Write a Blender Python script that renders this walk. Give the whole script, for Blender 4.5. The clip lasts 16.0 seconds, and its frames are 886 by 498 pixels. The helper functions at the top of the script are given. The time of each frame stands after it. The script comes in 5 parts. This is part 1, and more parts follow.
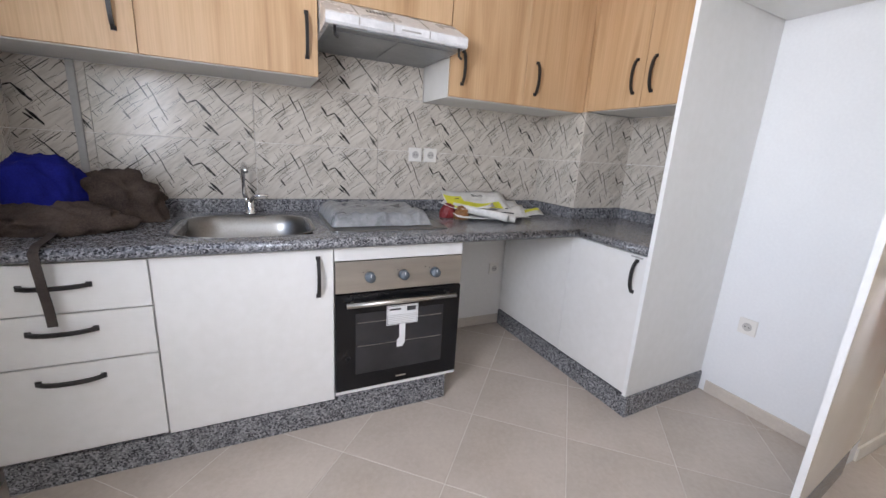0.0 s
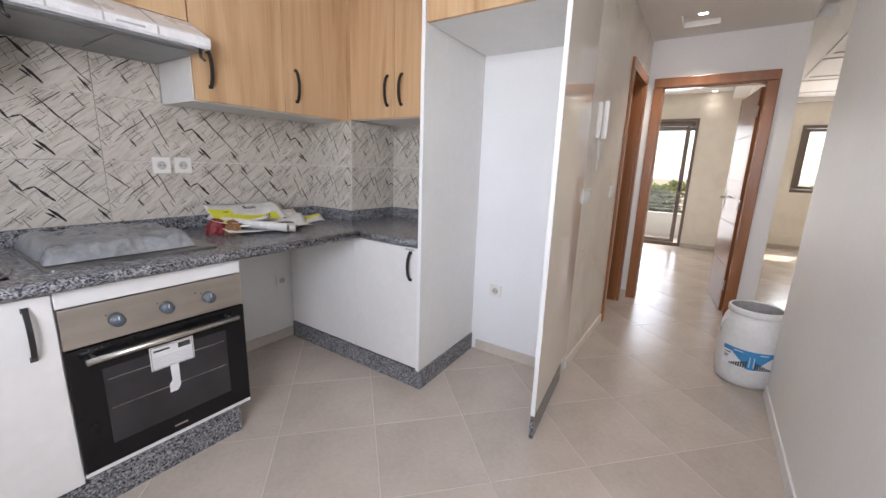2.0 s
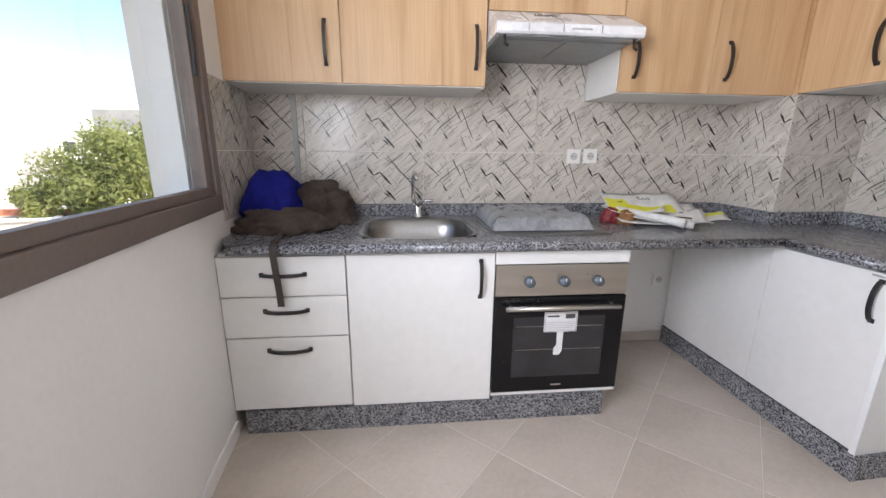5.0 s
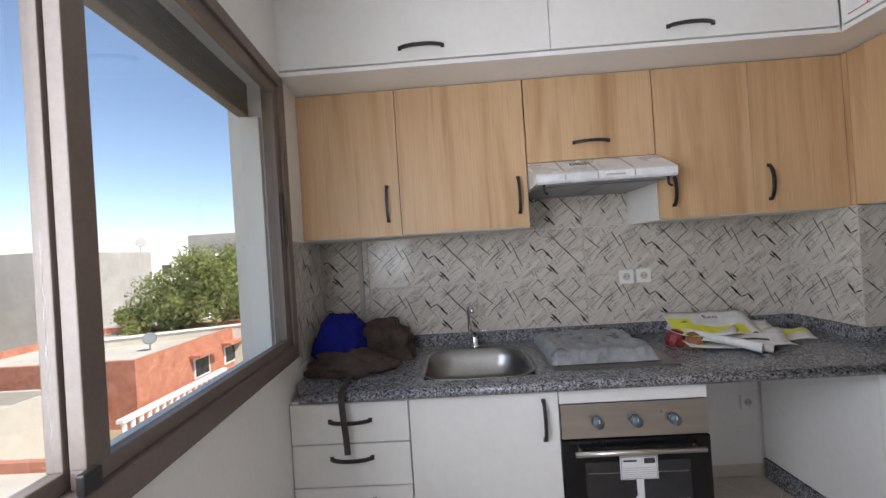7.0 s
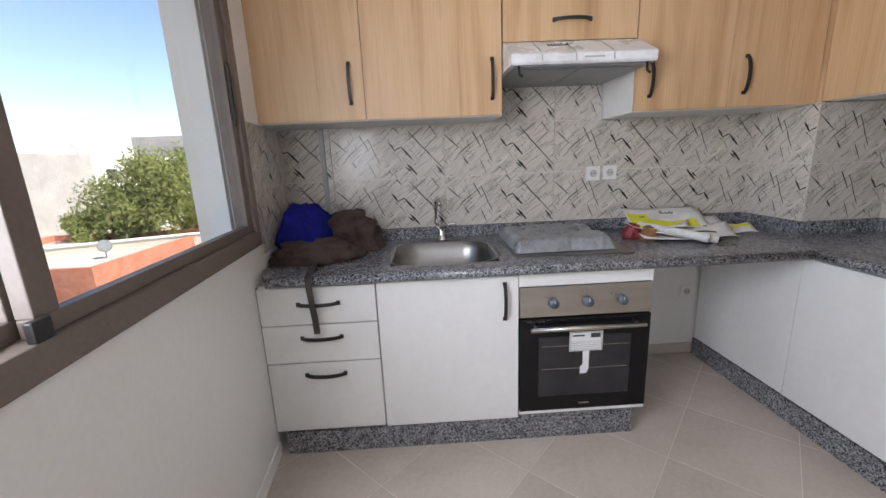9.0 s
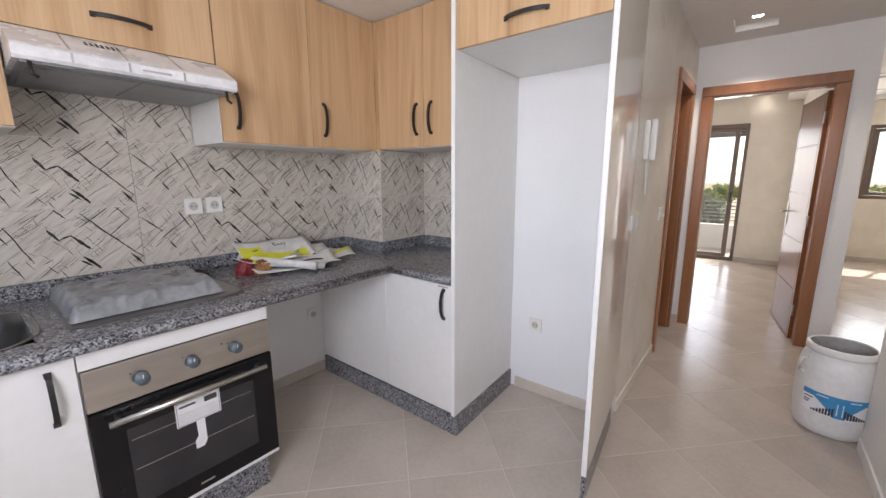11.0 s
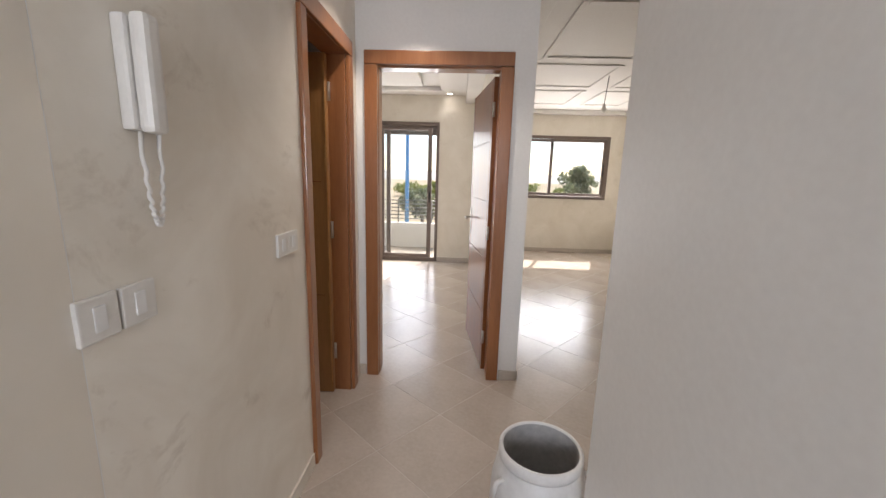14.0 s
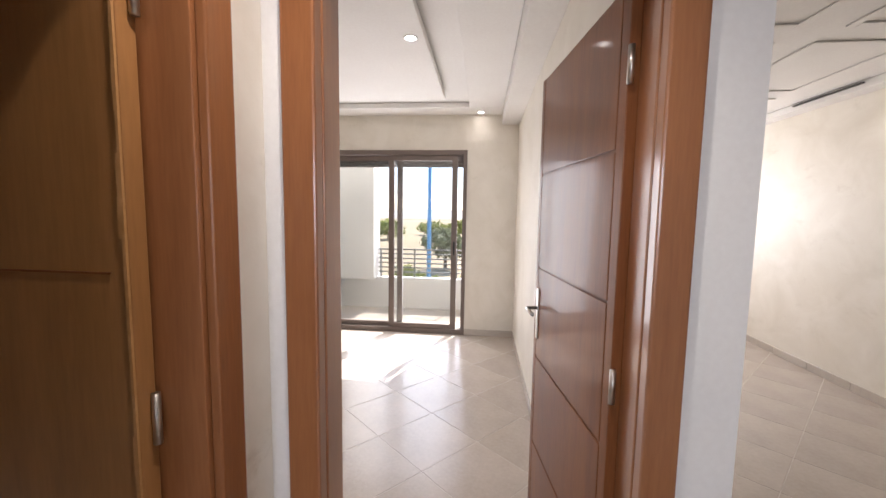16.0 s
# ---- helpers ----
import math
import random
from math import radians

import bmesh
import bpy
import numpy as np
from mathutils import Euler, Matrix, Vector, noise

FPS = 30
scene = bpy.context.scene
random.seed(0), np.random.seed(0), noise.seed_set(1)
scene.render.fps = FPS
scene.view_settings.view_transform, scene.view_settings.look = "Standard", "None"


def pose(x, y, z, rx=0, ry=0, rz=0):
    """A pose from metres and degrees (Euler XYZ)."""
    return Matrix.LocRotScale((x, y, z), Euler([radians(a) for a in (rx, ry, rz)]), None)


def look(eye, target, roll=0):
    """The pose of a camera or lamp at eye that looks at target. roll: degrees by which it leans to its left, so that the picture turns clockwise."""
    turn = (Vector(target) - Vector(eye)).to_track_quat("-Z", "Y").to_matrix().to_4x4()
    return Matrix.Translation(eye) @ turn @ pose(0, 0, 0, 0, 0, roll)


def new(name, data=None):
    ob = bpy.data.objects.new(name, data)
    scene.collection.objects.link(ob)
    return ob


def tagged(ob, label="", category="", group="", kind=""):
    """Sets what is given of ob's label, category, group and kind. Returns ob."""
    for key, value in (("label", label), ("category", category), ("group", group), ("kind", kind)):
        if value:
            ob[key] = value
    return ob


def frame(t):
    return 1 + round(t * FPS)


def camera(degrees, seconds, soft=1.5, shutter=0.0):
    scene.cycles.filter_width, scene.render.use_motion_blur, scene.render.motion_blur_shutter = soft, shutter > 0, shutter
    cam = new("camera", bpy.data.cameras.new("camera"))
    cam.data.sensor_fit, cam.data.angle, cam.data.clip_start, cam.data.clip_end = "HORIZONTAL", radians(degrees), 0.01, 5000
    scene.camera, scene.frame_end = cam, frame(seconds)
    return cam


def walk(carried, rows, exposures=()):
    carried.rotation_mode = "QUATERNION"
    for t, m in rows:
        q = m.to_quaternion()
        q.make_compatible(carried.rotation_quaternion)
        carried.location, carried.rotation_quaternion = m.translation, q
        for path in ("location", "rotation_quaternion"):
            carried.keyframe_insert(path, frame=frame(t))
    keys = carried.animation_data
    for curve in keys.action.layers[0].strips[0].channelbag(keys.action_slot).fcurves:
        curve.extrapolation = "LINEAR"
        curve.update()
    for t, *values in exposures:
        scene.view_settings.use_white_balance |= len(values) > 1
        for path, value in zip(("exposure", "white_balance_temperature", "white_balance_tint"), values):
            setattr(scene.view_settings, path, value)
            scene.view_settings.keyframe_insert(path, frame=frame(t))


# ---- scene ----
cam = camera(97.6, 16.0)
PATH = [
    (0, (0.33, 0.243, 1.212), (1.173, 1.992, 0.736), 3.4),
    (0.5, (0.332, 0.226, 1.215), (1.425, 1.843, 0.778), 3.1),
    (1, (0.301, 0.217, 1.224), (1.603, 1.673, 0.793), 2.6),
    (1.5, (0.291, 0.199, 1.231), (1.771, 1.475, 0.809), 2.1),
    (2, (0.322, 0.155, 1.248), (1.945, 1.244, 0.823), 1.9),
    (2.5, (0.358, 0.113, 1.254), (2.08, 1.038, 0.833), 1.9),
    (3, (0.369, 0.073, 1.254), (2.149, 0.879, 0.829), 1.8),
    (3.5, (0.383, 0.083, 1.249), (2.083, 1.024, 0.773), 1.4),
    (4, (0.338, 0.184, 1.231), (1.686, 1.588, 0.77), 1.3),
    (4.5, (0.287, 0.253, 1.237), (1.024, 2.053, 0.771), 1.3),
    (5, (0.216, 0.273, 1.216), (0.406, 2.204, 0.73), 0.5),
    (5.2, (0.192, 0.249, 1.222), (0.246, 2.187, 0.732), 0.3),
    (7.3, (0.223, 0.203, 1.429), (0.16, 2.199, 1.469), -3.8),
    (7.5, (0.234, 0.212, 1.396), (0.187, 2.209, 1.312), -4.0),
    (8, (0.209, 0.227, 1.285), (0.214, 2.186, 0.885), -3.5),
    (8.2, (0.205, 0.224, 1.268), (0.208, 2.158, 0.764), -3.3),
    (10.3, (0.340, 0.221, 1.391), (1.116, 2.047, 1.133), 0.6),
    (10.5, (0.381, 0.222, 1.376), (1.388, 1.926, 1.092), 0.5),
    (11, (0.442, 0.254, 1.347), (1.975, 1.485, 0.978), -0.2),
    (11.5, (0.475, 0.233, 1.34), (2.271, 0.993, 0.897), -0.1),
    (12, (0.695, 0.171, 1.325), (2.593, 0.621, 0.881), -0.1),
    (12.5, (0.975, 0.13, 1.34), (2.916, 0.381, 0.927), 0.8),
    (13, (1.317, 0.155, 1.357), (3.276, 0.253, 0.962), 1.9),
    (13.5, (1.655, 0.147, 1.337), (3.619, 0.193, 0.959), 1.6),
    (14, (2.09, 0.115, 1.365), (4.052, 0.188, 0.985), 1.6),
    (14.5, (2.484, 0.164, 1.341), (4.438, 0.289, 0.935), 1.0),
    (15, (2.94, 0.193, 1.292), (4.90, 0.354, 0.922), 0.5),
    (15.5, (3.339, 0.229, 1.37), (5.308, 0.397, 1.064), 0.6),
    (16, (3.703, 0.255, 1.419), (5.685, 0.454, 1.231), 0.9),
]
EXPOSURES = [(0.0, 1.06, 6450, 16), (0.6, 1.10, 6700, 19), (1.6, 1.02, 6600, 18), (3.0, 0.98, 6500, 16), (4.2, 1.02, 6500, 16), (5.2, 1.22, 6550, 16), (7.3, 0.44, 6450, 14), (8.2, 0.64, 6450, 14), (10.3, 0.86, 6600, 19), (11.5, 0.9, 6650, 18), (12.5, 0.69, 6650, 18), (13.5, 0.87, 6600, 16), (14.0, 0.94, 6600, 16), (14.5, 1.11, 6550, 16), (15.0, 1.06, 6400, 17), (16.0, 1.12, 6350, 19)]
KITCHEN_W, BEDROOM_W, LIVING_W = 31.0, 22.0, 27.0
walk(cam, [(t, look(eye, target, roll)) for t, eye, target, roll in PATH], EXPOSURES)

# ---- world, sun, large lights ----
SUN_DIR = Vector((0.60, -0.22, 0.77)).normalized()
world = bpy.data.worlds.new("world")
scene.world = world
world.use_nodes = True
wn = world.node_tree.nodes
sky = wn.new("ShaderNodeTexSky")
sky.sky_type = "NISHITA"
sky.sun_disc = False
sky.sun_elevation = math.asin(SUN_DIR.z)
sky.sun_rotation = math.atan2(SUN_DIR.x, SUN_DIR.y)
sky.dust_density = 0.4
wn["Background"].inputs[1].default_value = 0.15
world.node_tree.links.new(sky.outputs[0], wn["Background"].inputs[0])
sun_data = bpy.data.lights.new("sun", "SUN")
sun_data.energy, sun_data.angle, sun_data.color = 5.0, radians(0.5), (1.0, 0.95, 0.86)
sun = new("sun", sun_data)
sun.matrix_world = look(SUN_DIR * 40, (0, 0, 0))


def window_lamp(name, eye, target, w, h, power, color):
    d = bpy.data.lights.new(name, "AREA")
    d.shape, d.size, d.size_y, d.energy, d.color = "RECTANGLE", w, h, power, color
    o = new(name, d)
    o.matrix_world = look(eye, target)
    return o


window_lamp("kitchen_window_light", (-0.55, 0.285, 1.62), (2.0, 0.56, 1.35), 0.93, 1.15, KITCHEN_W, (0.86, 0.92, 1.0))
window_lamp("bedroom_window_light", (8.33, 1.2, 1.1), (6.0, 1.2, 0.9), 1.5, 1.9, BEDROOM_W, (0.97, 0.97, 0.97))
window_lamp("living_window_light", (9.52, -1.79, 1.53), (6.0, -1.79, 1.0), 1.42, 1.0, LIVING_W, (0.98, 0.97, 0.95))


def spot_lamp(name, x, y, z, power, angle=110):
    d = bpy.data.lights.new(name, "SPOT")
    d.energy, d.spot_size, d.spot_blend, d.shadow_soft_size, d.color = power, radians(angle), 0.6, 0.03, (1.0, 0.93, 0.82)
    o = new(name, d)
    o.matrix_world = look((x, y, z), (x, y + 0.001, z - 1))


# ---- materials ----
def material(name, rough=0.5, metal=0.0, coat=0.0, spec=0.5):
    m = bpy.data.materials.new(name)
    m.use_nodes = True
    b = m.node_tree.nodes["Principled BSDF"]
    b.inputs["Roughness"].default_value = rough
    b.inputs["Metallic"].default_value = metal
    b.inputs["Coat Weight"].default_value = coat
    b.inputs["Coat Roughness"].default_value = 0.08
    b.inputs["Specular IOR Level"].default_value = spec
    return m, m.node_tree.nodes, m.node_tree.links, b


def coords(n, l, stretch=(1, 1, 1), rot=(0, 0, 0), kind="Object"):
    tc, mp = n.new("ShaderNodeTexCoord"), n.new("ShaderNodeMapping")
    mp.inputs["Scale"].default_value = stretch
    mp.inputs["Rotation"].default_value = rot
    l.new(tc.outputs[kind], mp.inputs["Vector"])
    return mp.outputs["Vector"]


def noise_tex(n, l, vec, scale, detail=4.0, rough=0.55, dist=0.0):
    t = n.new("ShaderNodeTexNoise")
    t.inputs["Scale"].default_value, t.inputs["Detail"].default_value = scale, detail
    t.inputs["Roughness"].default_value, t.inputs["Distortion"].default_value = rough, dist
    l.new(vec, t.inputs["Vector"])
    return t.outputs["Fac"]


def ramp(n, l, fac, stops):
    r = n.new("ShaderNodeValToRGB")
    e = r.color_ramp.elements
    while len(e) < len(stops):
        e.new(0.5)
    for el, (p, c) in zip(e, stops):
        el.position, el.color = p, (*c, 1) if len(c) == 3 else c
    l.new(fac, r.inputs["Fac"])
    return r.outputs["Color"]


def mix(n, l, fac, a, b, mode="MIX"):
    x = n.new("ShaderNodeMix")
    x.data_type, x.blend_type = "RGBA", mode
    for sock, v in ((x.inputs[0], fac), (x.inputs[6], a), (x.inputs[7], b)):
        if isinstance(v, (int, float)):
            sock.default_value = v
        elif isinstance(v, tuple):
            sock.default_value = (*v, 1)
        else:
            l.new(v, sock)
    return x.outputs[2]


def calc(n, l, op, a, b=0.0, c=0.0):
    x = n.new("ShaderNodeMath")
    x.operation = op
    for i, v in enumerate((a, b, c)):
        if isinstance(v, (int, float)):
            x.inputs[i].default_value = v
        else:
            l.new(v, x.inputs[i])
    return x.outputs[0]


def relief(n, l, b, height, strength, dist=0.01):
    k = n.new("ShaderNodeBump")
    k.inputs["Strength"].default_value, k.inputs["Distance"].default_value = strength, dist
    l.new(height, k.inputs["Height"])
    l.new(k.outputs["Normal"], b.inputs["Normal"])


def surface(name, c1, c2, rough=0.5, coarse=2.0, fine=60.0, bump=0.1, metal=0.0, coat=0.0, stretch=(1, 1, 1), rvar=0.1, spec=0.5, vary=0.0):
    """A plain surface with stains, grain and uneven gloss."""
    m, n, l, b = material(name, rough, metal, coat, spec)
    v = coords(n, l, stretch)
    big, small = noise_tex(n, l, v, coarse, 5), noise_tex(n, l, v, fine, 3)
    f = calc(n, l, "MULTIPLY_ADD", small, 0.35, calc(n, l, "MULTIPLY", big, 0.65))
    col = ramp(n, l, f, [(0.36, c1), (0.64, c2)])
    if vary:
        oi = n.new("ShaderNodeObjectInfo")
        k = calc(n, l, "MULTIPLY_ADD", oi.outputs["Random"], vary, 1 - vary / 2)
        cc = n.new("ShaderNodeCombineColor")
        for i in range(3):
            l.new(k, cc.inputs[i])
        col = mix(n, l, 1.0, col, cc.outputs[0], "MULTIPLY")
    l.new(col, b.inputs["Base Color"])
    l.new(calc(n, l, "MULTIPLY_ADD", big, rvar, rough - rvar / 2), b.inputs["Roughness"])
    if bump:
        relief(n, l, b, f, bump, 0.004)
    return m


wall_paint = surface("wall_paint", (0.76, 0.745, 0.72), (0.82, 0.81, 0.785), 0.5, 1.3, 60, 0.015)
# Copy of the wall paint with bluish sky light tinted into its colour.
niche_sky_white = surface("niche_sky_white", (0.78, 0.79, 0.80), (0.84, 0.85, 0.86), 0.5, 1.5, 80, 0.02)


def plaster(name, c1, c2, stain, rough, spec, amount):
    """Trowelled plaster: cloudy sweeps, fine grain and rare darker patches."""
    m, n, l, b = material(name, rough, 0.0, 0.0, spec)
    v = coords(n, l)
    cloud = noise_tex(n, l, v, 2.4, 6, 0.6, 0.7)
    col = ramp(n, l, cloud, [(0.34, c1), (0.64, c2)])
    patch = ramp(n, l, noise_tex(n, l, coords(n, l, (1, 1, 1.5)), 4.6, 7, 0.66, 0.4), [(0.59, (0, 0, 0)), (0.74, (amount, amount, amount))])
    l.new(mix(n, l, patch, col, stain), b.inputs["Base Color"])
    l.new(calc(n, l, "MULTIPLY_ADD", cloud, 0.3, rough - 0.15), b.inputs["Roughness"])
    relief(n, l, b, noise_tex(n, l, v, 9, 6, 0.6), 0.06, 0.006)
    return m


stucco = plaster("stucco", (0.76, 0.70, 0.605), (0.87, 0.825, 0.74), (0.56, 0.49, 0.40), 0.36, 0.5, 0.75)
cream_wall = plaster("cream_wall", (0.77, 0.72, 0.625), (0.85, 0.805, 0.72), (0.66, 0.60, 0.51), 0.5, 0.35, 0.5)
ceiling_white = surface("ceiling_white", (0.78, 0.76, 0.73), (0.84, 0.83, 0.80), 0.7, 1.2, 50, 0.06)
gloss_white = surface("gloss_white", (0.80, 0.75, 0.66), (0.85, 0.80, 0.715), 0.05, 1.0, 8, 0.02, coat=0.4, rvar=0.03)
melamine = surface("melamine", (0.74, 0.73, 0.70), (0.80, 0.79, 0.77), 0.4, 1.6, 25, 0.03)
white_edge = surface("white_edge", (0.78, 0.78, 0.77), (0.84, 0.84, 0.83), 0.4, 3, 40, 0.02)
black_metal = surface("black_metal", (0.012, 0.011, 0.011), (0.022, 0.02, 0.02), 0.42, 6, 90, 0.05)
steel = surface("steel", (0.50, 0.47, 0.43), (0.60, 0.57, 0.52), 0.32, 4, 220, 0.03, metal=1.0, stretch=(1, 8, 8))
sink_steel = surface("sink_steel", (0.27, 0.265, 0.255), (0.36, 0.355, 0.345), 0.34, 3, 120, 0.03, metal=1.0)
chrome = surface("chrome", (0.70, 0.70, 0.70), (0.76, 0.76, 0.76), 0.08, 3, 40, 0.0, metal=1.0, rvar=0.04)
oven_black = surface("oven_black", (0.005, 0.005, 0.006), (0.009, 0.009, 0.010), 0.1, 4, 50, 0.0, rvar=0.05, spec=0.3)
oven_glass = surface("oven_glass", (0.018, 0.018, 0.020), (0.034, 0.034, 0.037), 0.1, 4, 12, 0.0, rvar=0.04)
knob_blue = surface("knob_blue", (0.085, 0.105, 0.125), (0.12, 0.145, 0.165), 0.3, 9, 60, 0.02)
plastic_white = surface("plastic_white", (0.74, 0.72, 0.68), (0.80, 0.78, 0.74), 0.35, 8, 90, 0.02)
socket_dark = surface("socket_dark", (0.05, 0.05, 0.05), (0.09, 0.09, 0.09), 0.5, 20, 90, 0.0)
socket_inner = surface("socket_inner", (0.46, 0.445, 0.425), (0.54, 0.525, 0.50), 0.4, 20, 90, 0.0)
door_wood = surface("door_wood", (0.17, 0.058, 0.020), (0.25, 0.092, 0.032), 0.4, 2.2, 26, 0.04, coat=0.22, spec=0.2, stretch=(6, 6, 0.5))
casing_wood = surface("casing_wood", (0.25, 0.094, 0.034), (0.34, 0.138, 0.052), 0.3, 2.2, 26, 0.04, coat=0.4, stretch=(6, 6, 0.5))
film_dark = surface("film_dark", (0.30, 0.140, 0.047), (0.40, 0.190, 0.066), 0.35, 2, 22, 0.08, coat=0.2, stretch=(5, 5, 0.5))
kraft = surface("kraft", (0.42, 0.21, 0.07), (0.55, 0.30, 0.12), 0.6, 10, 60, 0.2)
bronze_alu = surface("bronze_alu", (0.145, 0.112, 0.094), (0.19, 0.15, 0.128), 0.5, 3, 80, 0.03)
shutter_grey = surface("shutter_grey", (0.13, 0.115, 0.10), (0.17, 0.15, 0.135), 0.5, 3, 60, 0.03)
grout = surface("grout", (0.54, 0.49, 0.43), (0.64, 0.59, 0.53), 0.8, 6, 120, 0.1)
skirting_tile = surface("skirting_tile", (0.54, 0.48, 0.415), (0.62, 0.56, 0.495), 0.25, 4, 60, 0.03, vary=0.05)
floor_tile = surface("floor_tile", (0.46, 0.395, 0.335), (0.545, 0.475, 0.41), 0.23, 2.6, 55, 0.012, rvar=0.08, vary=0.05)
brown_cloth = surface("brown_cloth", (0.040, 0.029, 0.024), (0.095, 0.071, 0.058), 0.95, 9, 160, 0.5, spec=0.1)
blue_cloth = surface("blue_cloth", (0.007, 0.008, 0.085), (0.013, 0.017, 0.18), 0.9, 8, 160, 0.4, spec=0.1)
strap_cloth = surface("strap_cloth", (0.045, 0.036, 0.032), (0.075, 0.062, 0.055), 0.9, 12, 200, 0.4, spec=0.1)
wrap_grey = surface("wrap_grey", (0.17, 0.175, 0.18), (0.30, 0.305, 0.31), 0.3, 12, 60, 0.5, rvar=0.25)
paper = surface("paper", (0.56, 0.55, 0.52), (0.74, 0.73, 0.70), 0.8, 14, 90, 0.2)
paper_yellow = surface("paper_yellow", (0.62, 0.60, 0.03), (0.72, 0.70, 0.06), 0.7, 14, 80, 0.1)
ink = surface("ink", (0.03, 0.03, 0.03), (0.06, 0.06, 0.06), 0.8, 20, 80, 0.0)
red_pack = surface("red_pack", (0.14, 0.010, 0.014), (0.22, 0.02, 0.022), 0.5, 20, 80, 0.2)
onion_brown = surface("onion_brown", (0.16, 0.065, 0.02), (0.28, 0.13, 0.04), 0.6, 25, 120, 0.3)
hood_film = surface("hood_film", (0.60, 0.60, 0.61), (0.78, 0.78, 0.79), 0.28, 9, 50, 0.25, rvar=0.2)
hood_under = surface("hood_under", (0.22, 0.23, 0.24), (0.32, 0.33, 0.34), 0.4, 5, 60, 0.05, metal=0.5)
drum_plastic = surface("drum_plastic", (0.66, 0.65, 0.63), (0.80, 0.79, 0.77), 0.4, 4, 40, 0.08)
drum_inside = surface("drum_inside", (0.30, 0.29, 0.28), (0.48, 0.47, 0.45), 0.6, 6, 40, 0.1)
label_blue = surface("label_blue", (0.03, 0.22, 0.46), (0.05, 0.29, 0.55), 0.35, 10, 60, 0.0)
label_white = surface("label_white", (0.72, 0.72, 0.72), (0.80, 0.80, 0.80), 0.4, 10, 60, 0.0)
label_black = surface("label_black", (0.02, 0.02, 0.025), (0.06, 0.06, 0.07), 0.4, 60, 120, 0.0)
red_ink = surface("red_ink", (0.45, 0.03, 0.05), (0.55, 0.05, 0.07), 0.6, 20, 60, 0.0)
rail_steel = surface("rail_steel", (0.22, 0.22, 0.21), (0.30, 0.30, 0.29), 0.45, 5, 60, 0.02, metal=0.3)
exterior_white = surface("exterior_white", (0.76, 0.74, 0.69), (0.84, 0.82, 0.77), 0.8, 1.5, 30, 0.2)
concrete = surface("concrete", (0.36, 0.33, 0.30), (0.50, 0.47, 0.43), 0.9, 0.35, 3, 0.0)
terracotta = plaster("terracotta", (0.40, 0.145, 0.085), (0.55, 0.235, 0.145), (0.62, 0.47, 0.38), 0.9, 0.3, 0.85)
roof_cement = surface("roof_cement", (0.48, 0.42, 0.34), (0.62, 0.56, 0.47), 0.9, 0.4, 6, 0.05)
pole_blue = surface("pole_blue", (0.10, 0.30, 0.58), (0.14, 0.36, 0.64), 0.5, 2, 20, 0.0)
dark_glass = surface("dark_glass", (0.02, 0.025, 0.03), (0.05, 0.055, 0.06), 0.15, 2, 10, 0.0)
bark = surface("bark", (0.10, 0.07, 0.045), (0.18, 0.13, 0.09), 0.9, 5, 30, 0.5)
leaf_green = surface("leaf_green", (0.19, 0.215, 0.05), (0.34, 0.36, 0.12), 0.7, 0.8, 7, 0.0)
leaf_dark = surface("leaf_dark", (0.15, 0.17, 0.09), (0.24, 0.26, 0.15), 0.7, 0.5, 6, 0.0)
for m_ in (leaf_green, leaf_dark):
    n, l = m_.node_tree.nodes, m_.node_tree.links
    b = n["Principled BSDF"]
    thru, blend = n.new("ShaderNodeBsdfTranslucent"), n.new("ShaderNodeMixShader")
    l.new(b.inputs["Base Color"].links[0].from_socket, thru.inputs[0])
    blend.inputs[0].default_value = 0.45
    l.new(b.outputs[0], blend.inputs[1])
    l.new(thru.outputs[0], blend.inputs[2])
    l.new(blend.outputs[0], n["Material Output"].inputs[0])
field = surface("field", (0.28, 0.21, 0.12), (0.42, 0.33, 0.20), 0.95, 0.03, 0.5, 0.1)
cable_dark = surface("cable_dark", (0.03, 0.028, 0.026), (0.05, 0.048, 0.045), 0.5, 20, 90, 0.0)
strip_grey = surface("strip_grey", (0.34, 0.33, 0.31), (0.42, 0.41, 0.39), 0.5, 6, 60, 0.05)

# granite: dark and light grains in a grey ground
granite, n, l, b = material("granite", 0.22)
v = coords(n, l)
vo = n.new("ShaderNodeTexVoronoi")
vo.inputs["Scale"].default_value = 180
vo.inputs["Randomness"].default_value = 1.0
l.new(v, vo.inputs["Vector"])
sep = n.new("ShaderNodeSeparateColor")
l.new(vo.outputs["Color"], sep.inputs[0])
grains = ramp(n, l, sep.outputs[0], [(0.0, (0.035, 0.035, 0.038)), (0.22, (0.06, 0.06, 0.065)), (0.30, (0.16, 0.163, 0.172)), (0.62, (0.215, 0.218, 0.228)), (0.70, (0.30, 0.30, 0.31)), (1.0, (0.42, 0.42, 0.43))])
tone = ramp(n, l, noise_tex(n, l, v, 30, 3), [(0.35, (0.72, 0.72, 0.74)), (0.65, (1, 1, 1))])
l.new(mix(n, l, 1.0, grains, tone, "MULTIPLY"), b.inputs["Base Color"])

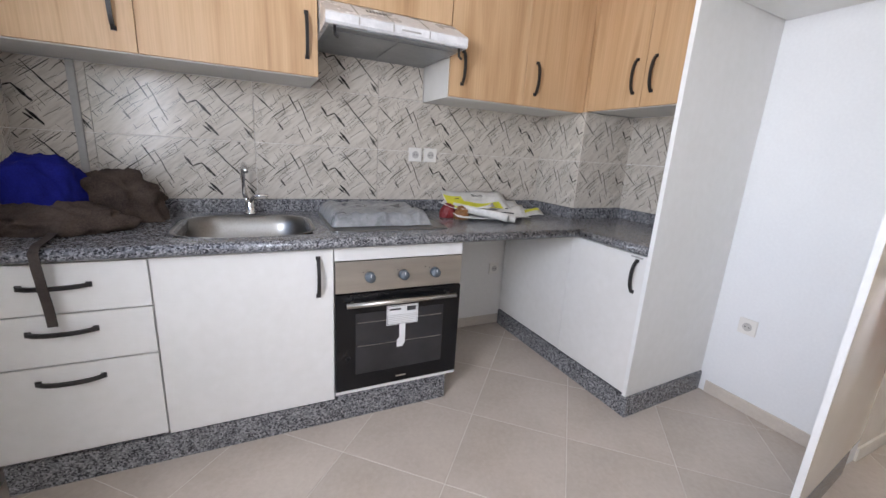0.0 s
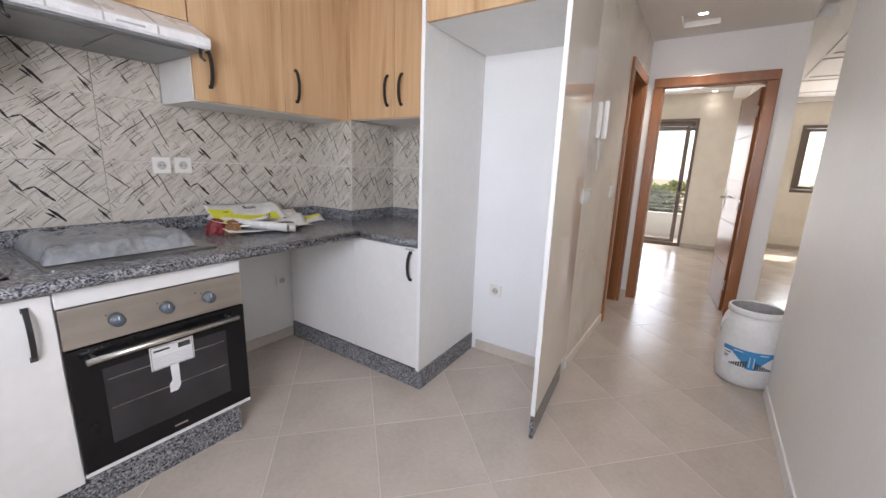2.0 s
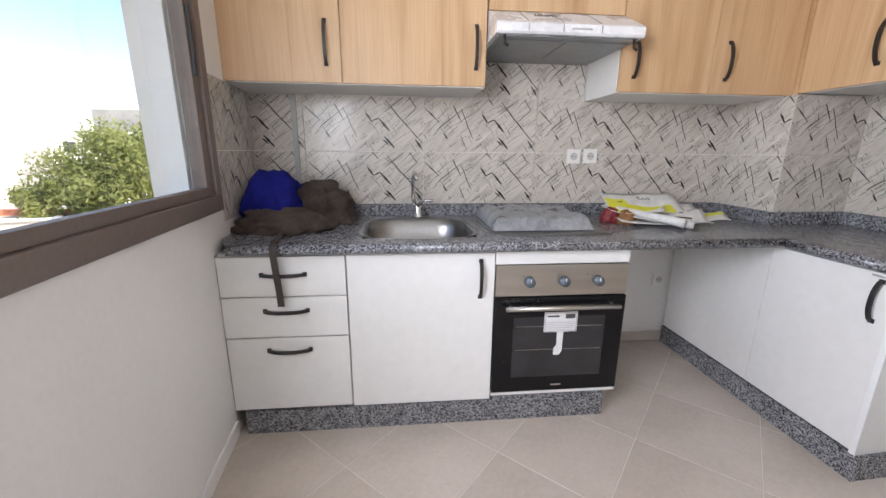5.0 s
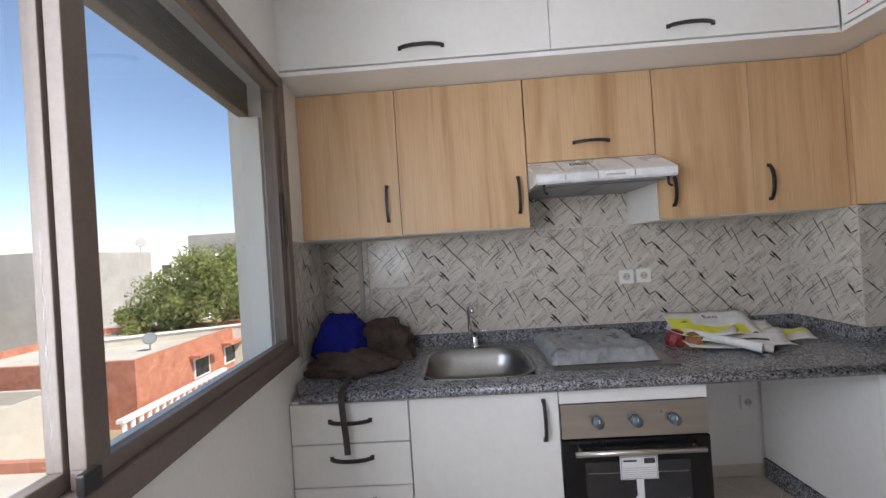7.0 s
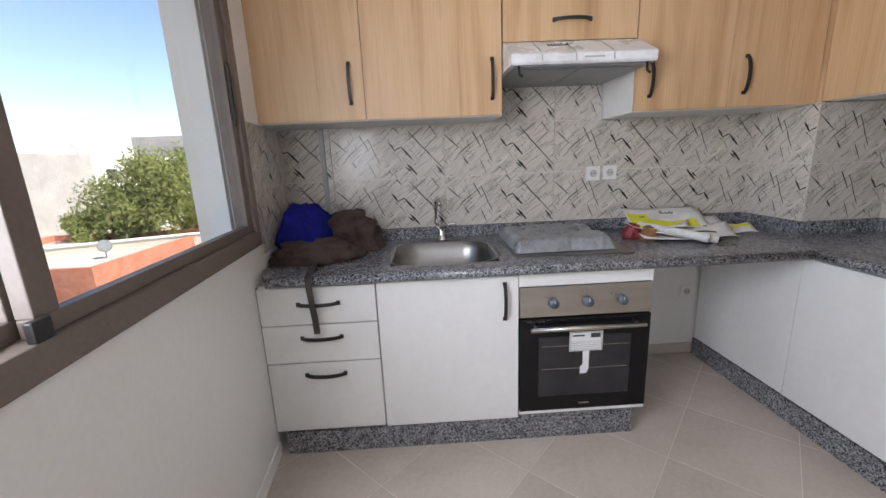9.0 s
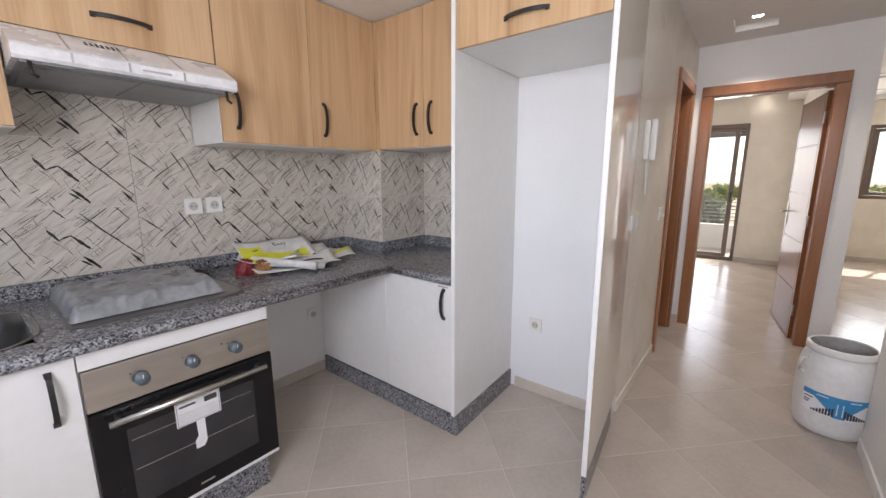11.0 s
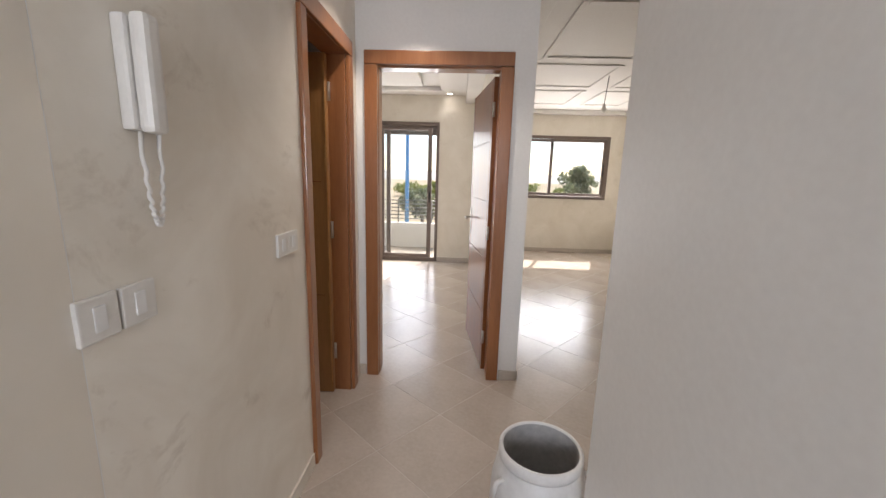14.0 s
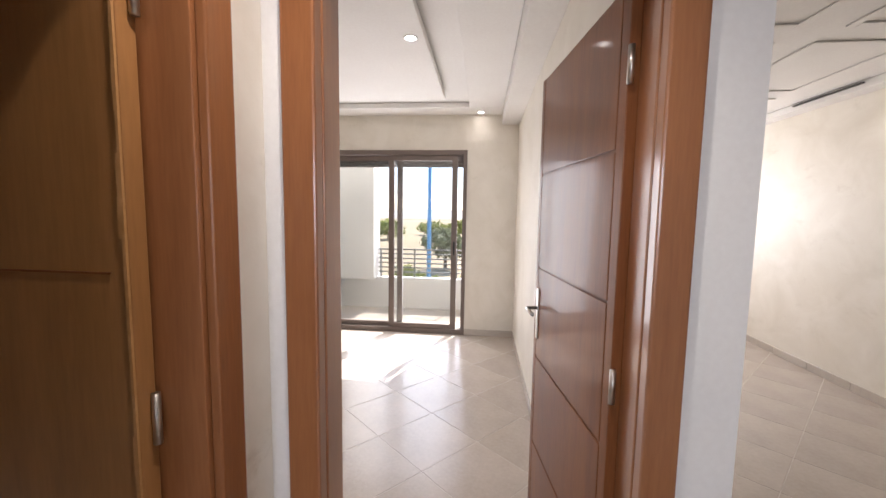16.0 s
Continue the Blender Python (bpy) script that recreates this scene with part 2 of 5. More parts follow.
# oak decor: long upright grain with cathedral figure
oak, n, l, b = material("oak", 0.45)
v = coords(n, l, (5.5, 5.5, 0.42))
v2 = coords(n, l, (42, 42, 0.9))
oi = n.new("ShaderNodeObjectInfo")
shift = n.new("ShaderNodeVectorMath")
shift.operation = "MULTIPLY_ADD"
comb = n.new("ShaderNodeCombineXYZ")
for i in range(3):
    l.new(oi.outputs["Random"], comb.inputs[i])
l.new(comb.outputs[0], shift.inputs[0])
shift.inputs[1].default_value = (19, 7, 13)
l.new(v, shift.inputs[2])
band = noise_tex(n, l, shift.outputs[0], 1.3, 6, 0.5, 0.9)
fibre = noise_tex(n, l, v2, 3.0, 4, 0.6)
oc = ramp(n, l, band, [(0.26, (0.36, 0.205, 0.098)), (0.38, (0.51, 0.318, 0.168)), (0.50, (0.605, 0.398, 0.225)), (0.62, (0.635, 0.43, 0.25)), (0.76, (0.48, 0.292, 0.15))])
fc = ramp(n, l, fibre, [(0.3, (0.88, 0.86, 0.82)), (0.62, (1, 1, 1))])
l.new(mix(n, l, 1.0, oc, fc, "MULTIPLY"), b.inputs["Base Color"])
relief(n, l, b, fibre, 0.08, 0.002)

# wall tile: pale marble with slanting veils, its print in two inks
deco_tile, n, l, b = material("deco_tile", 0.2)
v0 = coords(n, l)
turn, draw = coords(n, l, (1, 1, 1), (0, radians(39), 0)), n.new("ShaderNodeMapping")
draw.inputs["Scale"].default_value = (3, 1, 20)
l.new(turn, draw.inputs["Vector"])
veil = noise_tex(n, l, draw.outputs[0], 2.4, 5, 0.62)
marble = ramp(n, l, veil, [(0.32, (0.45, 0.405, 0.345)), (0.5, (0.60, 0.55, 0.48)), (0.66, (0.66, 0.615, 0.55))])
tint = ramp(n, l, noise_tex(n, l, v0, 5, 3), [(0.3, (0.92, 0.92, 0.93)), (0.7, (1, 1, 1))])
l.new(mix(n, l, 1.0, marble, tint, "MULTIPLY"), b.inputs["Base Color"])
print_dark = surface("print_dark", (0.015, 0.013, 0.012), (0.045, 0.04, 0.036), 0.22, 30, 90, 0.0)
print_grey = surface("print_grey", (0.09, 0.082, 0.072), (0.20, 0.185, 0.165), 0.22, 30, 90, 0.0)

# clear glass with little tint
glass, n, l, b = material("glass", 0.0)
tr, gl, mx = n.new("ShaderNodeBsdfTransparent"), n.new("ShaderNodeBsdfGlossy"), n.new("ShaderNodeMixShader")
tr.inputs[0].default_value = (0.95, 0.97, 0.97, 1)
gl.inputs["Roughness"].default_value = 0.02
mx.inputs[0].default_value = 0.05
l.new(tr.outputs[0], mx.inputs[1])
l.new(gl.outputs[0], mx.inputs[2])
l.new(mx.outputs[0], n["Material Output"].inputs[0])

led_on, n, l, b = material("led_on", 0.4)
b.inputs["Emission Color"].default_value = (1, 0.95, 0.86, 1)
b.inputs["Emission Strength"].default_value = 12
b.inputs["Base Color"].default_value = (0.9, 0.9, 0.9, 1)

# ---- mesh helpers ----
BASE = {}
FL = -0.028  # finished floor


def add_box(bm, x0, x1, y0, y1, z0, z1, bevel=0.0, seg=2):
    g = bmesh.ops.create_cube(bm, size=1)["verts"]
    for p in g:
        p.co = Vector(((x0 + x1) / 2 + p.co.x * (x1 - x0), (y0 + y1) / 2 + p.co.y * (y1 - y0), (z0 + z1) / 2 + p.co.z * (z1 - z0)))
    if bevel:
        es = list({e for p in g for e in p.link_edges})
        bmesh.ops.bevel(bm, geom=es, offset=bevel, segments=seg, affect="EDGES", profile=0.6)
    return bm


def box(x0, x1, y0, y1, z0, z1, bevel=0.0, seg=2):
    return add_box(bmesh.new(), x0, x1, y0, y1, z0, z1, bevel, seg)


def boxes(rows, bevel=0.0):
    bm = bmesh.new()
    for r in rows:
        add_box(bm, *r, bevel)
    return bm


def prism(points, z0, z1, bm=None):
    """An upright prism over a plan outline."""
    bm = bm or bmesh.new()
    lo, hi = [bm.verts.new((x, y, z0)) for x, y in points], [bm.verts.new((x, y, z1)) for x, y in points]
    bm.faces.new(lo[::-1]), bm.faces.new(hi)
    for i in range(len(points)):
        j = (i + 1) % len(points)
        bm.faces.new((lo[i], lo[j], hi[j], hi[i]))
    bmesh.ops.recalc_face_normals(bm, faces=bm.faces)
    return bm


def profile_x(points, x0, x1):
    """A (y, z) outline drawn out along x."""
    bm = bmesh.new()
    a, c = [bm.verts.new((x0, y, z)) for y, z in points], [bm.verts.new((x1, y, z)) for y, z in points]
    bm.faces.new(a), bm.faces.new(c[::-1])
    for i in range(len(points)):
        j = (i + 1) % len(points)
        bm.faces.new((a[j], a[i], c[i], c[j]))
    bmesh.ops.recalc_face_normals(bm, faces=bm.faces)
    return bm


def add_rod(bm, a, c, r, sides=14, r2=None):
    a, c = Vector(a), Vector(c)
    g = bmesh.ops.create_cone(bm, cap_ends=True, segments=sides, radius1=r, radius2=r if r2 is None else r2, depth=(c - a).length)["verts"]
    m = Matrix.Translation((a + c) / 2) @ (c - a).to_track_quat("Z", "Y").to_matrix().to_4x4()
    bmesh.ops.transform(bm, matrix=m, verts=g)
    return bm


def rod(a, c, r, sides=14, r2=None):
    return add_rod(bmesh.new(), a, c, r, sides, r2)


def tube(points, r, sides=10):
    """A round tube along a line of points, with closed ends."""
    bm = bmesh.new()
    pts = [Vector(p) for p in points]
    rings = []
    for i, p in enumerate(pts):
        d = (pts[min(i + 1, len(pts) - 1)] - pts[max(i - 1, 0)]).normalized()
        q = d.to_track_quat("Z", "Y").to_matrix()
        rings.append([bm.verts.new(p + q @ Vector((r * math.cos(a), r * math.sin(a), 0))) for a in (2 * math.pi * k / sides for k in range(sides))])
    for s, t in zip(rings, rings[1:]):
        for k in range(sides):
            bm.faces.new((s[k], s[(k + 1) % sides], t[(k + 1) % sides], t[k]))
    bm.faces.new(rings[0][::-1]), bm.faces.new(rings[-1])
    bmesh.ops.recalc_face_normals(bm, faces=bm.faces)
    return bm


def lathe(rows, sides=40):
    """A round body from rows of (radius, z)."""
    bm = bmesh.new()
    rings = [[bm.verts.new((r * math.cos(2 * math.pi * k / sides), r * math.sin(2 * math.pi * k / sides), z)) for k in range(sides)] for r, z in rows]
    for s, t in zip(rings, rings[1:]):
        for k in range(sides):
            bm.faces.new((s[k], s[(k + 1) % sides], t[(k + 1) % sides], t[k]))
    return bm


def mesh_of(bm, name, mat, smooth=False):
    me = bpy.data.meshes.new(name)
    bm.to_mesh(me)
    bm.free()
    me.materials.append(mat)
    if smooth:
        me.polygons.foreach_set("use_smooth", [True] * len(me.polygons))
    return me


def thing(name, at, label, category, group="", rz=0.0, kind=""):
    """An Empty at the base of a thing, to carry its parts."""
    o = new(name)
    o.matrix_world = pose(*at, 0, 0, rz)
    BASE[o] = Vector(at)
    return tagged(o, label, category, group, kind)


def part(name, bm, mat, parent, label="", local=False, smooth=False):
    """One mesh under a thing or a part. Its points are world points, or the thing's own with local."""
    if not local:
        bmesh.ops.translate(bm, verts=bm.verts, vec=-BASE[parent])
    o = new(name, mesh_of(bm, name, mat, smooth))
    o.parent = parent
    BASE[o] = BASE[parent]
    return tagged(o, label)


def single(name, bm, mat, label="", category="", group="", kind="", smooth=False):
    o = new(name, mesh_of(bm, name, mat, smooth))
    BASE[o] = Vector((0, 0, 0))
    return tagged(o, label, category, group, kind)


def structure(name, bm, mat, label, category, smooth=False):
    return single(name, bm, mat, label, category, "", "structure", smooth)


def bow(length, along="z", face=(0, -1, 0), width=0.014):
    """A flat bowed cabinet handle, centred, standing off its door along face."""
    bm = bmesh.new()
    f = Vector(face)
    d = {"x": Vector((1, 0, 0)), "y": Vector((0, 1, 0)), "z": Vector((0, 0, 1))}[along]
    s = f.cross(d)
    prev = None
    for i in range(13):
        k = i / 12 * 2 - 1
        lift = 0.006 + 0.024 * (1 - abs(k) ** 2.5)
        if i in (0, 12):
            lift = 0.003
        c = d * (k * length / 2) + f * lift
        ring = [bm.verts.new(c + s * (a * width / 2) + f * (e * 0.0045)) for a, e in ((-1, -1), (1, -1), (1, 1), (-1, 1))]
        if prev:
            for q in range(4):
                bm.faces.new((prev[q], prev[(q + 1) % 4], ring[(q + 1) % 4], ring[q]))
        else:
            bm.faces.new(ring)
        prev = ring
    bm.faces.new(prev)
    for k in (-1, 1):
        c = d * (k * (length / 2 - 0.006)) + f * 0.003
        e = [abs(x) for x in (d * 0.008 + s * (width / 2 + 0.002) + f * 0.0032)]
        add_box(bm, c.x - e[0], c.x + e[0], c.y - e[1], c.y + e[1], c.z - e[2], c.z + e[2])
    bmesh.ops.recalc_face_normals(bm, faces=bm.faces)
    return bm


def handle(parent, at, length=0.18, along="z", face=(0, -1, 0)):
    bm = bow(length, along, face)
    bmesh.ops.translate(bm, verts=bm.verts, vec=Vector(at))
    return part("handle", bm, black_metal, parent, "black bowed metal handle")

# ---- large structure ----
H = 2.85          # kitchen ceiling
HC = 2.41         # corridor ceiling
HB = 2.52         # bedroom and living ceilings
SW, NB, CW, RY = 2.572, 2.60, 0.769, -0.296
DX, BW, LW, LY = 4.585, 8.216, 9.41, -2.88
BR = -0.126       # bedroom side of the wall between bedroom and living room
SLANT = pose(-0.52, 1.5, 0, 0, 0, 4.86)


def slanted(bm):
    bmesh.ops.transform(bm, matrix=SLANT, verts=bm.verts)
    return bm


structure("floor", boxes([(-1.0, 9.66, -3.48, 4.2, -0.22, FL - 0.001)]), grout, "pale cement grout bed under the floor tiles", "floor")
structure("wall_sink", box(-1.0, NB + 0.1, SW, SW + 0.25, FL, H), wall_paint, "white painted kitchen wall behind the worktop", "wall")
structure("wall_window", slanted(boxes([(-0.25, 0, -2.1, -1.70, FL, H), (-0.25, 0, 0.50, 1.06, FL, H), (-0.25, 0, -1.70, 0.50, FL, 0.97), (-0.25, 0, -1.70, 0.50, 2.27, H)])), wall_paint, "white painted kitchen wall with a wide window", "wall")
structure("wall_niche", box(NB, NB + 0.1, CW, SW, FL, H), niche_sky_white, "white painted wall at the back of the fridge niche", "wall")
structure("wall_corridor_south", box(-0.75, 3.12, RY - 0.15, RY, FL, H), wall_paint, "plain white painted corridor wall", "wall")
structure("wall_living_west", box(2.97, 3.12, LY, RY - 0.15, FL, H), wall_paint, "plain white wall of the living room", "wall")
structure("wall_corridor_north", boxes([(NB + 0.1, 3.752, CW, CW + 0.13, FL, H), (4.385, DX, CW, CW + 0.13, FL, H), (3.752, 4.385, CW, CW + 0.13, 2.02, H)]), stucco, "cream polished stucco corridor wall with mottled stains", "wall")
structure("wall_store", boxes([(3.5, 4.7, 2.0, 2.1, FL, H), (3.4, 3.5, CW + 0.13, 2.1, FL, H), (4.70, 4.8, CW + 0.13, 3.3, FL, H)]), wall_paint, "plain white walls of the small room behind the dark door", "wall")
structure("wall_bedroom_door", boxes([(DX, DX + 0.115, 0.655, CW + 0.13, FL, H), (DX, DX + 0.115, -0.32, -0.132, FL, H), (DX, DX + 0.115, -0.132, 0.655, 2.015, H)]), wall_paint, "white painted wall round the bedroom doorway", "wall")
structure("wall_bedroom_living", box(DX + 0.115, LW + 0.25, -0.32, BR, FL, H), cream_wall, "cream wall between bedroom and living room", "wall")
structure("wall_bedroom_balcony", boxes([(BW, BW + 0.22, BR, 0.444, FL, H), (BW, BW + 0.22, 2.16, 3.3, FL, H), (BW, BW + 0.22, 0.444, 2.16, 2.13, H)]), cream_wall, "cream bedroom wall with a balcony door", "wall")
structure("wall_bedroom_north", box(4.8, BW + 0.22, 3.3, 3.5, FL, H), cream_wall, "plain cream bedroom wall", "wall")
structure("wall_living_window", boxes([(LW, LW + 0.25, LY - 0.2, -2.567, FL, H), (LW, LW + 0.25, -1.005, -0.32, FL, H), (LW, LW + 0.25, -2.567, -1.005, FL, 0.973), (LW, LW + 0.25, -2.567, -1.005, 2.095, H)]), cream_wall, "cream living room wall with a sliding window", "wall")
structure("wall_living_south", box(2.97, LW + 0.25, LY - 0.6, LY, FL, H), cream_wall, "long cream living room wall with a soft sheen", "wall")
structure("ceiling_kitchen", box(-1.0, NB + 0.1, RY - 0.15, SW + 0.25, H, H + 0.2), ceiling_white, "white kitchen ceiling", "ceiling")
structure("ceiling_corridor", boxes([(NB + 0.1, 4.02, RY, CW, HC, H), (4.32, DX, RY, CW, HC, H), (4.02, 4.32, RY, 0.27, HC, H), (4.02, 4.32, 0.52, CW, HC, H), (4.02, 4.32, 0.27, 0.52, HC + 0.045, H)]), ceiling_white, "lowered white corridor ceiling with a square light recess", "ceiling")
structure("ceiling_store", box(3.4, 4.8, CW + 0.13, 3.3, HB, HB + 0.1), ceiling_white, "white ceiling", "ceiling")
# bedroom ceiling: a bulkhead along the wall, an outer step and a dropped panel
structure("ceiling_bedroom", boxes([(DX + 0.115, BW, BR, 3.3, HB + 0.06, H), (DX + 0.115, BW, BR, 0.06, HB - 0.11, HB + 0.056), (7.90, BW, 0.064, 3.3, HB, HB + 0.056), (DX + 0.115, 7.896, 0.064, 0.42, HB, HB + 0.056), (4.8, 7.55, 0.64, 3.296, HB - 0.02, HB + 0.03)], 0.006), ceiling_white, "white stepped plaster bedroom ceiling with a dropped panel", "ceiling")


def moulding(x0, x1, y0, y1, z, w=0.05, d=0.010):
    return [(x0, x1, y0, y0 + w, z - d, z), (x0, x1, y1 - w, y1, z - d, z), (x0, x0 + w, y0 + w, y1 - w, z - d, z), (x1 - w, x1, y0 + w, y1 - w, z - d, z)]


rows = [(3.12, LW, LY, -0.316, HB, H), (DX + 0.002, LW, -0.45, -0.324, HB - 0.09, HB - 0.002), (3.13, LW - 0.002, LY + 0.002, LY + 0.15, HB - 0.07, HB - 0.002), (LW - 0.15, LW - 0.002, LY + 0.155, -0.46, HB - 0.07, HB - 0.002), (3.12, DX, -0.316, -0.298, HC, H)]
for x0, x1 in ((3.5, 4.75), (4.95, 6.25), (6.45, 7.5), (7.7, 8.75)):
    rows += moulding(x0, x1, -2.42, -1.78, HB - 0.002)
    rows += moulding(x0, x1, -1.55, -0.66, HB - 0.002)
structure("ceiling_living", boxes(rows, 0.007), ceiling_white, "white living room ceiling with plaster panel mouldings", "ceiling")
# Solid dark strips paint the shade of gaps along the cornice.
for k, (x0, x1) in enumerate(((5.9, 6.15), (6.35, 6.75), (7.2, 7.9))):
    single("gap_shade_strip", boxes([(x0, x1, LY + 0.151, LY + 0.175, HB - 0.03, HB - 0.02)]), cable_dark, "dark strip painting the shade of a gap along the plaster cornice", "gap", "gaps along the cornice")

# skirting of floor tile, piece by piece
def skirting(points, label, mat=None):
    p = thing("baseboard", (*points[0], 0), label, "baseboard", kind="structure")
    for (xa, ya), (xb, yb) in zip(points, points[1:]):
        length = math.hypot(xb - xa, yb - ya)
        k = max(1, round(length / 0.45))
        for i in range(k):
            bm = box(i * length / k + 0.0012, (i + 1) * length / k - 0.0012, 0.0, 0.010, FL, FL + 0.07, 0.002, 1)
            bmesh.ops.transform(bm, matrix=pose(xa, ya, 0, 0, 0, math.degrees(math.atan2(yb - ya, xb - xa))), verts=bm.verts)
            part("skirting_piece", bm, mat or skirting_tile, p)


sx = lambda y: -0.52 - 0.085 * (y - 1.5)
skirting([(3.12, RY), (-0.36, RY)][::-1], "pale painted skirting along the corridor wall", wall_paint)
skirting([(3.70, CW), (2.70, CW)], "cream painted skirting along the stucco wall", stucco)
skirting([(NB, 0.80), (NB, 1.375)], "beige tile skirting inside the fridge niche")
skirting([(1.95, SW), (1.16, SW)], "beige tile skirting under the worktop")
skirting([(sx(1.85), 1.85), (sx(-0.28), -0.28)], "white painted skirting under the kitchen window", wall_paint)
skirting([(DX, 0.72), (DX, CW)], "beige tile skirting beside the doors")
skirting([(DX + 0.1, -0.32), (DX, -0.32), (DX, -0.196)], "beige tile skirting round the wall end")
skirting([(LW, -0.32), (LW, LY)][::-1], "beige tile skirting under the living room window")
skirting([(LW, LY), (3.2, LY)][::-1], "beige tile skirting along the long living room wall")
skirting([(DX + 0.12, BR), (BW, BR)], "beige tile skirting along the bedroom wall")
skirting([(BW, 0.444), (BW, BR)][::-1], "beige tile skirting beside the balcony door")

# corner pillar behind the worktop
structure("corner_pillar", box(2.180, NB - 0.001, 2.165, SW - 0.001, 0.851, 1.511), wall_paint, "white square pillar in the kitchen corner", "pillar")

# ---- kitchen window ----
win = thing("window_1", (-0.52, 1.5, 0), "wide brown aluminium sliding window with clear panes", "window", rz=4.86, kind="structure")
u0, u1, z0, z1 = -1.70, 0.50, 0.97, 2.27
part("window_frame", boxes([(-0.075, 0.012, u0, u1, z0, z0 + 0.065), (-0.075, 0.012, u0, u1, z1 - 0.05, z1), (-0.075, 0.012, u0, u0 + 0.05, z0 + 0.065, z1 - 0.05), (-0.075, 0.012, u1 - 0.055, u1, z0 + 0.065, z1 - 0.05)], 0.004), bronze_alu, win, "brown aluminium outer frame", True)
for name, a, c, dx in (("sash", -0.63, u1 - 0.055, -0.032), ("sash", u0 + 0.05, -0.58, -0.068)):
    s = part(name, boxes([(dx, dx + 0.03, a, c, z0 + 0.066, z0 + 0.102), (dx, dx + 0.03, a, c, z1 - 0.10, z1 - 0.051), (dx, dx + 0.03, a, a + 0.055, z0 + 0.102, z1 - 0.10), (dx, dx + 0.03, c - 0.055, c, z0 + 0.102, z1 - 0.10)], 0.003), bronze_alu, win, "", True)
    g = part("pane", box(dx + 0.012, dx + 0.017, a + 0.055, c - 0.055, z0 + 0.102, z1 - 0.10), glass, s, "clear window pane", True)
    g.visible_shadow = False
part("roller_shutter", boxes([(-0.20, -0.15, u0 + 0.01, u1 - 0.01, z1 - 0.17 + 0.052 * k, z1 - 0.122 + 0.052 * k) for k in range(3)], 0.006), shutter_grey, win, "grey slatted roller shutter, rolled up", True)
part("shutter_rail", boxes([(-0.19, -0.10, u1 - 0.032, u1 - 0.002, z0 + 0.01, z1 - 0.175)], 0.003), white_edge, win, "pale shutter guide rail", True)
part("latch", boxes([(-0.002, 0.014, -0.655, -0.615, z0 + 0.066, z0 + 0.105)], 0.004), black_metal, win, "small black latch", True)
part("lock_strip", boxes([(-0.002, 0.01, u1 - 0.10, u1 - 0.082, 1.48, 1.72)], 0.003), black_metal, win, "dark lock strip", True)

# ---- doors ----
d2 = thing("door_2", (DX, -0.196, 0), "open reddish-brown varnished wooden bedroom door and frame", "door", kind="structure")
for row in ((DX - 0.022, DX + 0.02, 0.635, 0.715, FL, 2.00), (DX - 0.022, DX + 0.02, -0.19, -0.112, FL, 2.00), (DX - 0.022, DX + 0.02, -0.19, 0.715, 2.003, 2.082)):
    part("casing", box(*row, 0.006), casing_wood, d2)
for row in ((DX + 0.021, DX + 0.125, 0.632, 0.654, FL, 1.99), (DX + 0.021, DX + 0.125, -0.131, -0.110, FL, 1.99), (DX + 0.021, DX + 0.125, -0.131, 0.654, 1.992, 2.014)):
    part("jamb", box(*row, 0.004), casing_wood, d2)
leaf = thing("door_leaf", (DX + 0.128, -0.105, FL + 0.006), "open brown varnished door leaf with grooved panels", "door leaf", rz=7.5)
bands = [0.0, 0.42, 0.815, 1.21, 1.605, 2.0]
part("core", box(0.002, 0.738, -0.016, 0.016, 0.002, 1.998), door_wood, leaf, "", True)
for a, c in zip(bands, bands[1:]):
    for side in (-1, 1):
        part("panel", box(0.046, 0.700, 0.016 if side > 0 else -0.021, 0.021 if side > 0 else -0.016, a + 0.004, c - 0.004, 0.003), door_wood, leaf, "", True)
for side in (0.0, 0.704):
    part("stile", box(side, side + 0.036 + (0.006 if side == 0 else 0), -0.021, 0.021, 0, 2.0, 0.003), door_wood, leaf, "", True)
for s in (1, -1):
    pl = part("handle_plate", box(0.672, 0.702, s * 0.021 if s > 0 else -0.027, 0.027 if s > 0 else -0.021, 0.90, 1.12, 0.003), steel, leaf, "brushed metal handle plate", True)
    part("lever", tube([(0.687, s * 0.024, 1.035), (0.687, s * 0.065, 1.035), (0.675, s * 0.072, 1.035), (0.58, s * 0.074, 1.033)], 0.008), steel, pl, "metal lever", True, True)
for z in (0.25, 1.0, 1.8):
    part("hinge", rod((-0.006, 0.018, z - 0.045), (-0.006, 0.018, z + 0.045), 0.008), steel, leaf, "", True, True)

d1 = thing("door_1", (3.70, CW, 0), "open dark brown wooden door in a brown frame", "door", kind="structure")
for row in ((3.705, 3.767, CW - 0.02, CW + 0.002, FL, 2.00), (4.375, 4.45, CW - 0.02, CW + 0.002, FL, 2.00), (3.705, 4.45, CW - 0.02, CW + 0.002, 2.003, 2.085)):
    part("casing", box(*row, 0.005), casing_wood, d1)
for row in ((3.753, 3.773, CW + 0.003, CW + 0.128, FL, 2.0), (4.365, 4.384, CW + 0.003, CW + 0.128, FL, 2.0), (3.753, 4.384, CW + 0.003, CW + 0.128, 2.001, 2.019)):
    part("jamb", box(*row, 0.003), casing_wood, d1)
lf = part("leaf", box(4.322, 4.361, CW + 0.102, 1.48, FL + 0.006, 1.995, 0.003), film_dark, d1, "dark brown varnished leaf, swung into the room")
# Thin strips in darker wood paint the shade of the leaf's grooves.
for z in (0.62, 1.30):
    part("groove_shade", box(4.320, 4.3225, CW + 0.14, 1.47, z, z + 0.004), door_wood, lf)
bm = bmesh.new()
